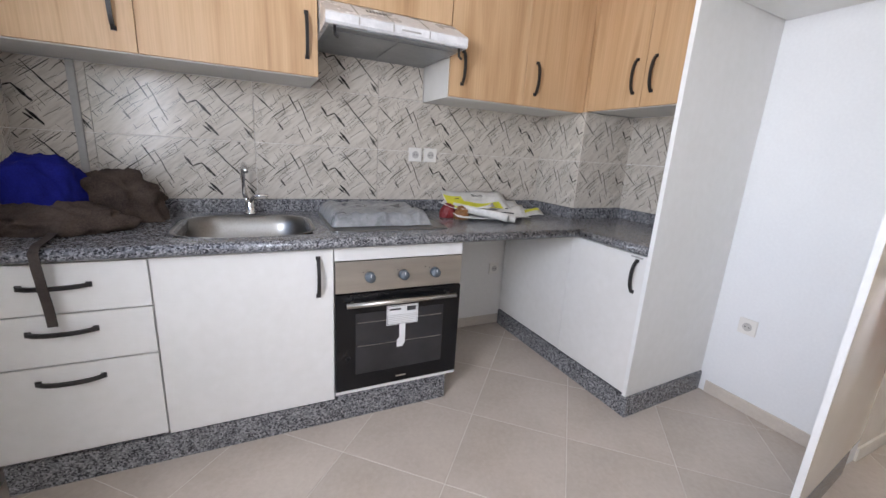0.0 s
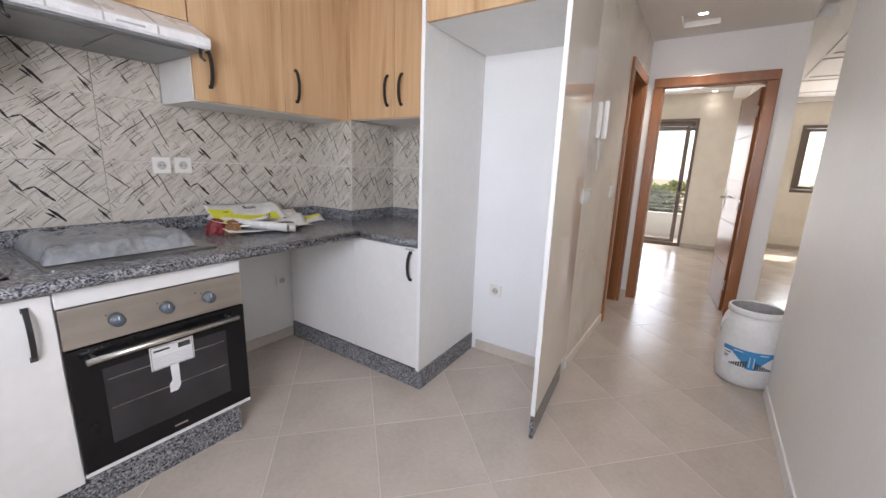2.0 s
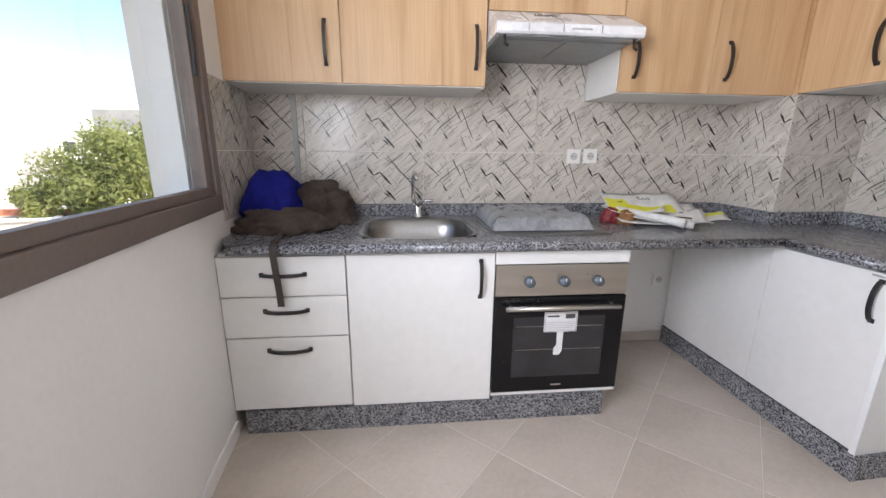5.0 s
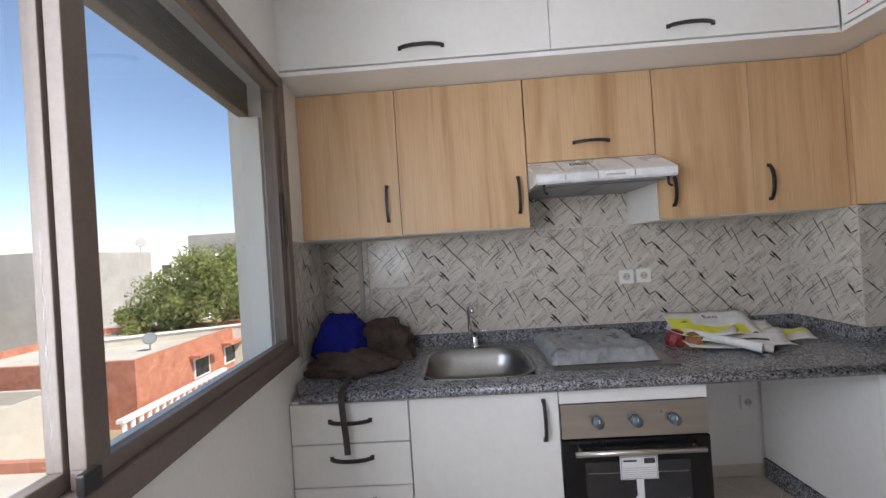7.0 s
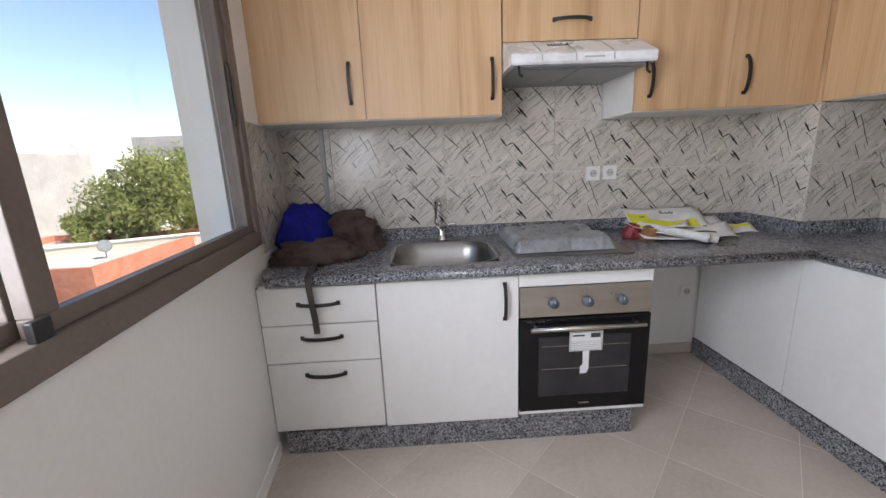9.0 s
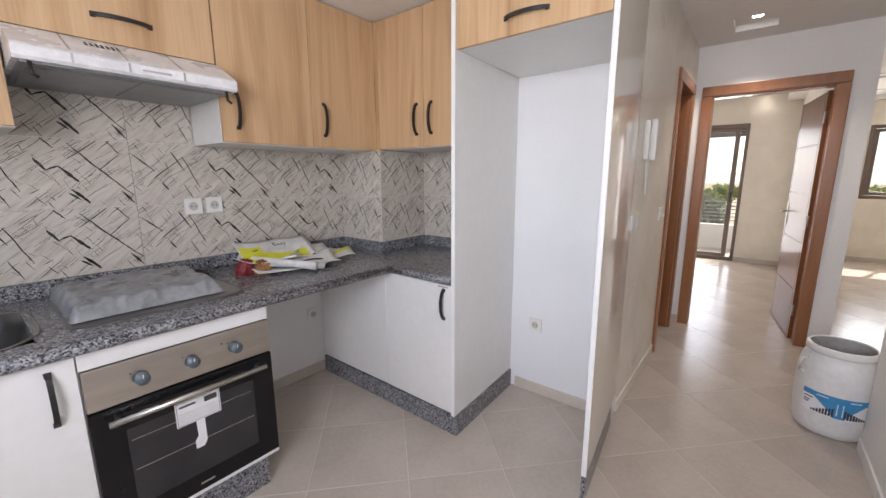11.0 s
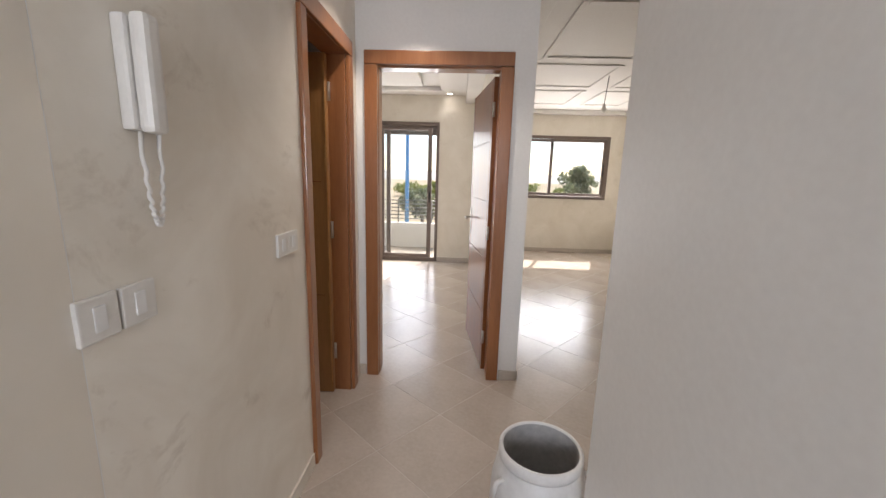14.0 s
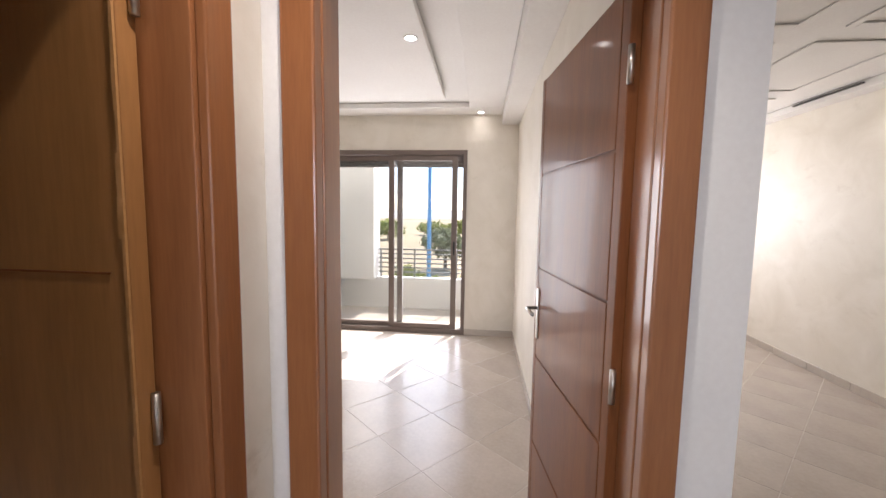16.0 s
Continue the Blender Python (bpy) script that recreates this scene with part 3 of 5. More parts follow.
for i in range(26):
    z = 0.05 + i * 0.073
    wv = 0.005 + 0.014 * abs(noise.noise((i * 0.7, 2, 0)))
    add_box(bm, 4.317, 4.3215, CW + 0.104, CW + 0.104 + wv, z, z + 0.074)
part("torn_film", bm, kraft, lf, "torn strip of brown protective film")
for z in (0.25, 1.02, 1.80):
    part("hinge", rod((4.350, CW + 0.093, z - 0.05), (4.350, CW + 0.093, z + 0.05), 0.008), steel, d1, "", False, True)

# ---- balcony door and balcony ----
bd = thing("window_2", (BW, 1.3, 0), "brown aluminium sliding balcony door with clear panes", "balcony door", kind="structure")
y0, y1 = 0.444, 2.16
part("door_frame", boxes([(BW - 0.012, BW + 0.075, y0, y0 + 0.045, FL, 2.13), (BW - 0.012, BW + 0.075, y1 - 0.045, y1, FL, 2.13), (BW - 0.012, BW + 0.075, y0 + 0.045, y1 - 0.045, 2.075, 2.13), (BW - 0.012, BW + 0.075, y0 + 0.045, y1 - 0.045, FL, 0.03)], 0.004), bronze_alu, bd)
for a, c, dx in ((0.55, 1.36, 0.0), (1.20, 2.115, 0.036)):
    x = BW + dx
    s = part("sash", boxes([(x, x + 0.032, a, a + 0.065, 0.035, 2.07), (x, x + 0.032, c - 0.065, c, 0.035, 2.07), (x, x + 0.032, a + 0.065, c - 0.065, 0.035, 0.085), (x, x + 0.032, a + 0.065, c - 0.065, 2.01, 2.07)], 0.003), bronze_alu, bd)
    g = part("pane", box(x + 0.013, x + 0.018, a + 0.065, c - 0.065, 0.085, 2.01), glass, s, "clear door pane")
    g.visible_shadow = False
part("pull", box(BW - 0.006, BW + 0.002, 0.572, 0.592, 0.92, 1.08, 0.003), black_metal, bd, "black pull")
part("shutter", boxes([(BW + 0.12, BW + 0.16, y0 + 0.01, y1 - 0.01, 1.95 + 0.045 * k, 1.992 + 0.045 * k) for k in range(4)], 0.005), shutter_grey, bd, "beige rolled-up shutter edge")
structure("balcony_floor", box(BW + 0.22, 9.55, 0.0, 3.3, -0.25, -0.02), roof_cement, "pale balcony slab", "balcony")
structure("balcony_parapet", box(9.32, 9.47, -0.1, 3.3, -0.019, 0.44, 0.01), exterior_white, "low white balcony parapet", "parapet")
structure("balcony_side_wall", boxes([(9.12, 9.47, 1.80, 3.30, 0.442, H), (BW + 0.225, 9.11, 3.1, 3.28, -0.018, H)]), exterior_white, "white rendered balcony side wall", "wall")
rail = thing("balcony_railing", (9.39, 0.8, 0.44), "grey steel balcony railing with six bars", "railing")
for k in range(6):
    part("bar", rod((9.39, -0.1, 0.52 + k * 0.068), (9.39, 1.80, 0.52 + k * 0.068), 0.011, 10), rail_steel, rail, "", False, True)
for y in (0.0, 0.62, 1.25, 1.76):
    part("post", box(9.378, 9.402, y - 0.012, y + 0.012, 0.44, 0.872), rail_steel, rail)

# ---- living room window ----
w2 = thing("window_3", (LW, -1.79, 0.973), "brown aluminium sliding living room window", "window", kind="structure")
ya, yb, za, zb = -2.567, -1.005, 0.973, 2.095
part("window_frame", boxes([(LW - 0.012, LW + 0.07, ya, yb, za, za + 0.052), (LW - 0.012, LW + 0.07, ya, yb, zb - 0.052, zb), (LW - 0.012, LW + 0.07, ya, ya + 0.058, za + 0.052, zb - 0.052), (LW - 0.012, LW + 0.07, yb - 0.058, yb, za + 0.052, zb - 0.052)], 0.004), bronze_alu, w2)
for a, c, dx in ((ya + 0.059, -1.51, 0.0), (-1.575, yb - 0.059, 0.034)):
    x = LW + dx
    s = part("sash", boxes([(x, x + 0.03, a, a + 0.052, za + 0.057, zb - 0.057), (x, x + 0.03, c - 0.052, c, za + 0.057, zb - 0.057), (x, x + 0.03, a + 0.052, c - 0.052, za + 0.057, za + 0.105), (x, x + 0.03, a + 0.052, c - 0.052, zb - 0.105, zb - 0.057)], 0.003), bronze_alu, w2)
    g = part("pane", box(x + 0.012, x + 0.017, a + 0.052, c - 0.052, za + 0.105, zb - 0.105), glass, s, "clear window pane")
    g.visible_shadow = False
part("lock_strip", box(LW - 0.006, LW + 0.002, ya + 0.075, ya + 0.092, 1.40, 1.62, 0.003), black_metal, w2)

# ---- lower kitchen units ----
OV = 1.848
FT = 0.018
drw = thing("drawer_unit", (-0.3, 2.1, 0), "white three-drawer kitchen base unit under the worktop", "kitchen cabinet", "kitchen base units")
part("body", prism([(-0.545, OV + 0.022), (-0.036, OV + 0.022), (-0.036, SW - 0.004), (-0.60, SW - 0.004)], 0.09, 0.806), melamine, drw)
for a, c, hz in ((0.627, 0.797, 0.722), (0.443, 0.621, 0.563), (0.095, 0.437, 0.382)):
    f = part("drawer_front", box(-0.545, -0.037, OV, OV + FT, a, c, 0.0015, 1), melamine, drw)
    handle(f, (-0.287, OV, hz), 0.185, "x")
part("side_strip", box(-0.562, -0.547, OV + 0.004, OV + 0.02, 0.085, 0.80), strip_grey, drw, "grey strip against the wall")
snk = thing("sink_unit", (0.28, 2.1, 0), "white sink base unit with one wide door", "kitchen cabinet", "kitchen base units")
part("body", boxes([(-0.033, -0.015, OV + 0.022, SW - 0.004, 0.09, 0.806), (0.58, 0.597, OV + 0.022, SW - 0.004, 0.09, 0.806), (-0.015, 0.58, OV + 0.022, SW - 0.004, 0.09, 0.11), (-0.015, 0.58, SW - 0.02, SW - 0.004, 0.11, 0.806)]), melamine, snk)
f = part("door", box(-0.031, 0.597, OV, OV + FT, 0.088, 0.80, 0.0015, 1), melamine, snk)
handle(f, (0.535, OV, 0.684), 0.175)
hou = thing("oven_housing", (0.9, 2.1, 0), "white housing round the built-in oven", "kitchen cabinet", "kitchen base units")
part("top_strip", box(0.601, 1.209, OV, OV + 0.018, 0.746, 0.803, 0.0015, 1), melamine, hou)
part("side_panel", box(1.193, 1.209, OV + 0.02, SW - 0.004, 0.09, 0.806), melamine, hou)
part("side_panel", box(0.600, 0.613, OV + 0.02, SW - 0.004, 0.09, 0.806), melamine, hou)
part("bottom_edge", box(0.601, 1.209, OV + 0.0, OV + 0.3, 0.104, 0.119), white_edge, hou)
part("back_panel", box(0.613, 1.193, SW - 0.018, SW - 0.004, 0.12, 0.806), melamine, hou)

oven = thing("oven", (0.905, 2.1, 0.12), "built-in black glass oven with a stainless control panel", "oven")
part("chassis", box(0.618, 1.188, OV + 0.022, 2.40, 0.124, 0.735), socket_dark, oven)
cp = part("control_panel", box(0.603, 1.207, OV - 0.006, OV + 0.02, 0.600, 0.742, 0.003), steel, oven, "brushed stainless control panel")
for x in (0.752, 0.908, 1.064):
    k = part("knob", rod((x, OV - 0.032, 0.668), (x, OV - 0.006, 0.668), 0.021, 24, 0.024), knob_blue, cp, "grey-blue knob", False, True)
    part("knob_mark", box(x - 0.0015, x + 0.0015, OV - 0.034, OV - 0.0325, 0.672, 0.686), label_white, k)
    part("dial_dot", box(x - 0.03, x - 0.026, OV - 0.0075, OV - 0.0055, 0.690, 0.694), ink, cp)
part("dial_dot", rod((1.015, OV - 0.0075, 0.698), (1.015, OV - 0.005, 0.698), 0.003), ink, cp)
od = part("oven_door", box(0.603, 1.207, OV - 0.008, OV + 0.02, 0.124, 0.594, 0.002), oven_black, oven, "black glass oven door")
part("door_window", box(0.690, 1.120, OV - 0.0088, OV - 0.0079, 0.20, 0.50), oven_glass, od, "dark see-through glass")
for z in (0.455, 0.34):
    part("shelf_wire", rod((0.70, OV - 0.0092, z), (1.11, OV - 0.0092, z - 0.004), 0.0012, 6), steel, od)
part("door_handle", rod((0.645, OV - 0.045, 0.555), (1.165, OV - 0.045, 0.555), 0.011, 16), steel, od, "round steel handle bar", False, True)
for x in (0.672, 1.138):
    part("handle_post", rod((x, OV - 0.045, 0.555), (x, OV - 0.006, 0.555), 0.007), steel, od)
st = part("sticker", box(0.832, 0.986, OV - 0.0112, OV - 0.009, 0.425, 0.522), label_white, od, "white printed sticker")
part("printed_bar", boxes([(0.842, 0.976, OV - 0.0122, OV - 0.0112, 0.436 + 0.009 * k, 0.4375 + 0.009 * k) for k in range(5)]), strip_grey, st)
part("printed_frame", boxes([(0.836, 0.982, OV - 0.0122, OV - 0.0112, 0.428, 0.4295), (0.836, 0.982, OV - 0.0122, OV - 0.0112, 0.5175, 0.519), (0.836, 0.8375, OV - 0.0122, OV - 0.0112, 0.4295, 0.5175), (0.9805, 0.982, OV - 0.0122, OV - 0.0112, 0.4295, 0.5175)]), ink, st)
part("printed_block", box(0.93, 0.975, OV - 0.0122, OV - 0.0112, 0.490, 0.512), ink, st)
part("printed_block", box(0.845, 0.90, OV - 0.0122, OV - 0.0112, 0.498, 0.506), ink, st)
bm = prism([(0.0, 0.0), (0.028, 0.0), (0.040, 0.02), (0.040, 0.115), (0.010, 0.115), (0.012, 0.05), (0.0, 0.035)], 0, 0.0012)
bmesh.ops.transform(bm, matrix=pose(0.885, OV - 0.0095, 0.31, 90, 0, 0), verts=bm.verts)
part("paper_tag", bm, label_white, od, "white tag under the sticker")
part("maker_mark", box(0.885, 0.935, OV - 0.0090, OV - 0.0078, 0.150, 0.157), steel, od)

rcb = thing("corner_base_unit", (2.25, 1.95, 0), "white corner base unit with one door and a blind panel", "kitchen cabinet", "kitchen base units")
RC = 1.941
part("body", box(RC + 0.02, NB - 0.004, 1.432, 2.545, 0.09, 0.806), melamine, rcb)
f = part("door", box(RC, RC + FT, 1.402, 1.889, 0.092, 0.80, 0.0015, 1), melamine, rcb)
handle(f, (RC, 1.452, 0.695), 0.165, "z", (-1, 0, 0))
part("blind_panel", box(RC + 0.002, RC + FT, 1.893, 2.545, 0.092, 0.806, 0.001, 1), melamine, rcb)
part("hinge_cap", box(RC - 0.001, RC + 0.001, 1.425, 1.49, 0.784, 0.792), strip_grey, rcb)

tall = thing("tall_panel", (2.27, 1.39, 0), "tall white panel beside the fridge niche", "kitchen panel", "niche panels")
part("panel", prism([(RC - 0.004, 1.379), (NB - 0.003, 1.412), (NB - 0.003, 1.430), (RC - 0.004, 1.397)], 0.085, 2.278), melamine, tall)
part("edge_band", box(RC - 0.009, RC - 0.005, 1.377, 1.399, 0.085, 2.278, 0.001), white_edge, tall)
glossy = thing("gloss_panel", (2.28, 0.72, 0), "tall glossy off-white panel closing the fridge niche", "kitchen panel", "niche panels")
part("panel", prism([(1.946, 0.6865), (2.698, 0.7685), (2.698, 0.786), (1.946, 0.7035)], 0.088, 2.278), gloss_white, glossy)
part("edge_band", prism([(1.940, 0.6845), (1.9455, 0.685), (1.9455, 0.7055), (1.940, 0.705)], 0.088, 2.278), white_edge, glossy, "white edge band")
pan_pl = single("granite_plinth", prism([(1.930, 0.683), (2.55, 0.7505), (2.55, 0.767), (1.930, 0.701)], FL, 0.0865), granite, "grey speckled granite plinth under the glossy panel", "plinth", "granite plinths")
single("granite_plinth", prism([(-0.505, OV - 0.003), (1.157, OV - 0.003), (1.157, OV + 0.018), (-0.505, OV + 0.018)], FL, 0.0845), granite, "grey speckled granite plinth under the sink units", "plinth", "granite plinths")
single("granite_plinth", boxes([(0.602, 1.157, OV + 0.002, OV + 0.02, 0.085, 0.1035)]), granite, "granite strip under the oven", "plinth", "granite plinths")
single("granite_plinth", prism([(RC - 0.003, 1.368), (NB - 0.012, 1.401), (NB - 0.012, 1.419), (RC + 0.016, 1.387), (RC + 0.016, 2.55), (RC - 0.003, 2.55)], FL, 0.0845), granite, "grey speckled granite plinth round the corner unit", "plinth", "granite plinths")

# worktop in one run round the corner, open over the sink
FY = 1.826
wt = thing("worktop", (0.9, 2.1, 0.808), "grey speckled granite worktop with upstand", "worktop")
bm = bmesh.new()
T0, T1 = 0.8085, 0.851
prism([(-0.49, FY), (0.03, FY), (0.03, SW - 0.002), (-0.605, SW - 0.002), (-0.560, 1.96)], T0, T1, bm)
for r in ((0.03, 0.53, FY, 1.925, T0, T1), (0.03, 0.53, 2.405, SW - 0.002, T0, T1), (0.53, 1.926, FY, SW - 0.002, T0, T1)):
    add_box(bm, *r)
prism([(1.926, 1.4), (NB - 0.002, 1.434), (NB - 0.002, SW - 0.002), (1.926, SW - 0.002)], T0, T1, bm)
part("slab", bm, granite, wt)
up = [(-0.60, 2.176, SW - 0.022, SW - 0.0025, T1, 0.918), (2.158, 2.1795, 2.145, SW - 0.023, T1, 0.918), (2.18, NB - 0.022, 2.143, 2.164, T1, 0.918), (NB - 0.0215, NB - 0.0025, 1.436, 2.164, T1, 0.918)]
for r in up:
    part("upstand", box(*r, 0.002, 1), granite, wt)
part("rounded_edge", rod((-0.49, FY + 0.002, 0.8298), (1.926, FY + 0.002, 0.8298), 0.0213, 16), granite, wt, "", False, True)
part("rounded_edge", rod((1.928, FY, 0.8298), (1.928, 1.402, 0.8298), 0.0213, 16), granite, wt, "", False, True)

# sink: rounded bowl with a rim
def rounded(cx, cy, w, d, r, z, k=6):
    pts = []
    for sx_, sy_, a0 in ((1, 1, 0), (-1, 1, 90), (-1, -1, 180), (1, -1, 270)):
        for i in range(k + 1):
            a = radians(a0 + 90 * i / k)
            pts.append((cx + sx_ * (w / 2 - r) + r * math.cos(a), cy + sy_ * (d / 2 - r) + r * math.sin(a), z))
    return pts


def loft(rings, cap=True):
    bm = bmesh.new()
    vs = [[bm.verts.new(p) for p in ring] for ring in rings]
    m = len(vs[0])
    for s, t in zip(vs, vs[1:]):
        for k in range(m):
            bm.faces.new((s[k], s[(k + 1) % m], t[(k + 1) % m], t[k]))
    if cap:
        bm.faces.new(vs[-1])
    bmesh.ops.recalc_face_normals(bm, faces=bm.faces)
    return bm


sink = thing("sink", (0.277, 2.165, 0.851), "stainless steel inset kitchen sink bowl", "sink")
S = (0.277, 2.163)
part("bowl", loft([rounded(*S, 0.555, 0.515, 0.15, 0.8515), rounded(*S, 0.555, 0.515, 0.15, 0.8535), rounded(*S, 0.545, 0.505, 0.145, 0.8545), rounded(*S, 0.520, 0.480, 0.14, 0.850), rounded(*S, 0.495, 0.455, 0.13, 0.80), rounded(*S, 0.46, 0.42, 0.12, 0.725), rounded(*S, 0.37, 0.33, 0.10, 0.705), rounded(*S, 0.10, 0.08, 0.03, 0.702)]), sink_steel, sink, "", False, True)
bm = lathe([(0.045, 0.7035), (0.042, 0.7075), (0.028, 0.7075), (0.024, 0.7045), (0.0005, 0.7045)], 24)
bmesh.ops.translate(bm, verts=bm.verts, vec=(0.277, 2.2, 0))
part("drain", bm, chrome, sink, "round chrome drain", False, True)

fau = thing("faucet", (0.285, 2.46, 0.858), "chrome single-lever kitchen tap", "tap")
bm = lathe([(0.0005, 0.851), (0.027, 0.851), (0.027, 0.862), (0.021, 0.866), (0.021, 0.915), (0.018, 0.925), (0.0005, 0.926)], 24)
bmesh.ops.translate(bm, verts=bm.verts, vec=(0.285, 2.455, 0))
part("body", bm, chrome, fau, "", False, True)
part("spout", tube([(0.275, 2.462, 0.90), (0.262, 2.47, 0.96), (0.258, 2.47, 1.04), (0.262, 2.455, 1.085), (0.268, 2.42, 1.105), (0.272, 2.37, 1.10), (0.275, 2.335, 1.085), (0.276, 2.33, 1.07)], 0.012, 14), chrome, fau, "", False, True)
part("lever", tube([(0.285, 2.445, 0.915), (0.30, 2.41, 0.945), (0.315, 2.40, 0.955), (0.37, 2.39, 0.957)], 0.0085, 10), chrome, fau, "", False, True)

# hob under plastic wrap
hob = thing("hob", (0.9, 2.2, 0.851), "steel gas hob still wrapped in grey plastic", "hob")
part("plate", loft([rounded(0.895, 2.19, 0.565, 0.50, 0.03, 0.8512), rounded(0.895, 2.19, 0.565, 0.50, 0.03, 0.857), rounded(0.895, 2.19, 0.55, 0.485, 0.025, 0.860)]), sink_steel, hob)
bm = bmesh.new()
NX, NY = 46, 40
gr = []
for i in range(NX + 1):
    row = []
    for j in range(NY + 1):
        a, c = i / NX * 2 - 1, j / NY * 2 - 1
        edge = 1 - max(abs(a), abs(c)) ** 12
        x, y = 0.865 + a * 0.245, 2.215 + c * 0.222
        wr = 0.015 * noise.noise((x * 11, y * 11, 1)) + 0.009 * noise.noise((x * 42, y * 20, 4))
        rim = 0.014 * math.exp(-((max(abs(a), abs(c)) - 0.88) / 0.10) ** 2)
        notch = -0.02 * math.exp(-((c + 0.97) / 0.09) ** 2) * (1 if math.sin(a * 9) > 0.55 else 0)
        row.append(bm.verts.new((x + 0.006 * noise.noise((y * 20, 7, 0)), y + 0.008 * noise.noise((x * 22, 3, 0)), 0.8605 + max(0.001, edge * 0.062 + rim + (wr + notch) * min(1, edge * 2)))))
    gr.append(row)
for i in range(NX):
    for j in range(NY):
        bm.faces.new((gr[i][j], gr[i + 1][j], gr[i + 1][j + 1], gr[i][j + 1]))
part("plastic_wrap", bm, wrap_grey, hob, "crumpled grey plastic sheet", False, True)
for k in range(4):
    part("pan_support", tube([(1.06, 2.30 + 0.035 * k, 0.861), (1.075, 2.30 + 0.035 * k, 0.888), (1.155, 2.295 + 0.035 * k, 0.888), (1.165, 2.295 + 0.035 * k, 0.861)], 0.005, 8), black_metal, hob, "black iron support", False, True)

# ---- wall units ----
UC, UB, UT = 2.209, 1.517, 2.276


def wall_unit(x0, x1, z0, doors, label):
    u = thing("wall_cabinet", ((x0 + x1) / 2, 2.4, z0), label, "kitchen cabinet", "oak wall units")
    part("body", box(x0 + 0.001, x1 - 0.001, UC + 0.02, SW - 0.006, z0 - 0.004, UT), melamine, u, "white carcass")
    for a, c, h in doors:
        f = part("door", box(a + 0.0015, c - 0.0015, UC, UC + FT, z0, UT - 0.003, 0.001, 1), oak, u, "pale oak door")
        if h:
            handle(f, (h[0], UC, h[1]), h[2], h[3])
    return u


wall_unit(-0.600, 0.603, UB, [(-0.598, -0.062, (-0.128, 1.682, 0.19, "z")), (-0.062, 0.601, (0.552, 1.682, 0.19, "z"))], "pale oak wall cabinet with two doors over the sink")
wall_unit(0.605, 1.254, 1.842, [(0.605, 1.254, (0.935, 1.93, 0.185, "x"))], "pale oak flap cabinet above the cooker hood")
wall_unit(1.256, 2.176, UB - 0.008, [(1.258, 1.733, (1.33, 1.655, 0.17, "z")), (1.733, 2.196, (1.808, 1.66, 0.18, "z"))], "pale oak wall cabinet with two doors beside the hood")
ru = thing("wall_cabinet", (2.4, 1.8, UB), "pale oak corner wall cabinet with two narrow doors", "kitchen cabinet", "oak wall units")
part("body", boxes([(2.221, NB - 0.004, 1.432, 2.160, UB - 0.004, UT)]), melamine, ru, "white carcass")
part("filler", box(2.198, 2.222, 2.187, 2.235, UB - 0.004, UT - 0.003, 0.001), oak, ru, "narrow oak corner strip")
for a, c, h in ((1.808, 2.185, 1.860), (1.404, 1.805, 1.748)):
    f = part("door", box(2.20, 2.218, a, c, UB, UT - 0.003, 0.001, 1), oak, ru, "pale oak door")
    handle(f, (2.20, h, 1.675), 0.18, "z", (-1, 0, 0))

nu = thing("niche_cabinet", (2.27, 1.05, 1.91), "oak-fronted cabinet bridging the fridge niche", "kitchen cabinet", "oak wall units")
part("body", prism([(RC + 0.02, 0.712), (NB - 0.004, 0.79), (NB - 0.004, 1.405), (RC + 0.02, 1.379)], 1.906, UT), melamine, nu, "white carcass")
f = part("door", box(RC, RC + FT, 0.708, 1.377, 1.906, UT - 0.003, 0.001, 1), oak, nu, "pale oak flap door")
handle(f, (RC, 1.037, 1.972), 0.19, "y", (-1, 0, 0))

# white cupboards above, to the ceiling
SY, SX = 1.985, 1.985
tw = thing("top_cabinet", (0.6, 2.3, UT), "white top cupboards along the ceiling over the sink", "kitchen cabinet", "white top cupboards")
part("underboard", boxes([(-0.600, SX - 0.003, SY, SW - 0.003, UT + 0.002, UT + 0.022), (SX - 0.003, NB - 0.004, SY + 0.002, SW - 0.003, UT + 0.002, UT + 0.022)]), white_edge, tw)
part("body", box(-0.600, NB - 0.004, SY + 0.021, SW - 0.003, UT + 0.024, H - 0.003), melamine, tw)
for a, c, h in ((-0.598, 0.700, 0.11), (0.703, SX - 0.004, 1.33)):
    f = part("door", box(a, c, SY, SY + 0.018, UT + 0.032, H - 0.02, 0.0015, 1), melamine, tw)
    handle(f, (h, SY, 2.365), 0.21, "x")
tr_ = thing("top_cabinet", (2.3, 1.4, UT), "white top cupboards along the ceiling over the niche", "kitchen cabinet", "white top cupboards")
part("underboard", box(SX, NB - 0.004, 0.78, SY - 0.001, UT + 0.002, UT + 0.022, 0.002), white_edge, tr_)
part("body", box(SX + 0.02, NB - 0.004, 0.80, SY + 0.018, UT + 0.024, H - 0.003), melamine, tr_)
for a, c in ((1.38, SY - 0.004), (0.80, 1.377)):
    f = part("door", box(SX, SX + 0.018, a, c, UT + 0.032, H - 0.02, 0.0015, 1), melamine, tr_)
lab = part("label", box(SX - 0.0015, SX, 1.80, 1.95, 2.335, 2.44), label_white, tr_, "white label with red print")
part("label_frame", boxes([(SX - 0.0025, SX - 0.0015, 1.80, 1.95, 2.335, 2.339), (SX - 0.0025, SX - 0.0015, 1.80, 1.95, 2.436, 2.44), (SX - 0.0025, SX - 0.0015, 1.868, 1.872, 2.339, 2.436), (SX - 0.0025, SX - 0.0015, 1.815, 1.85, 2.40, 2.43)]), red_ink, lab)

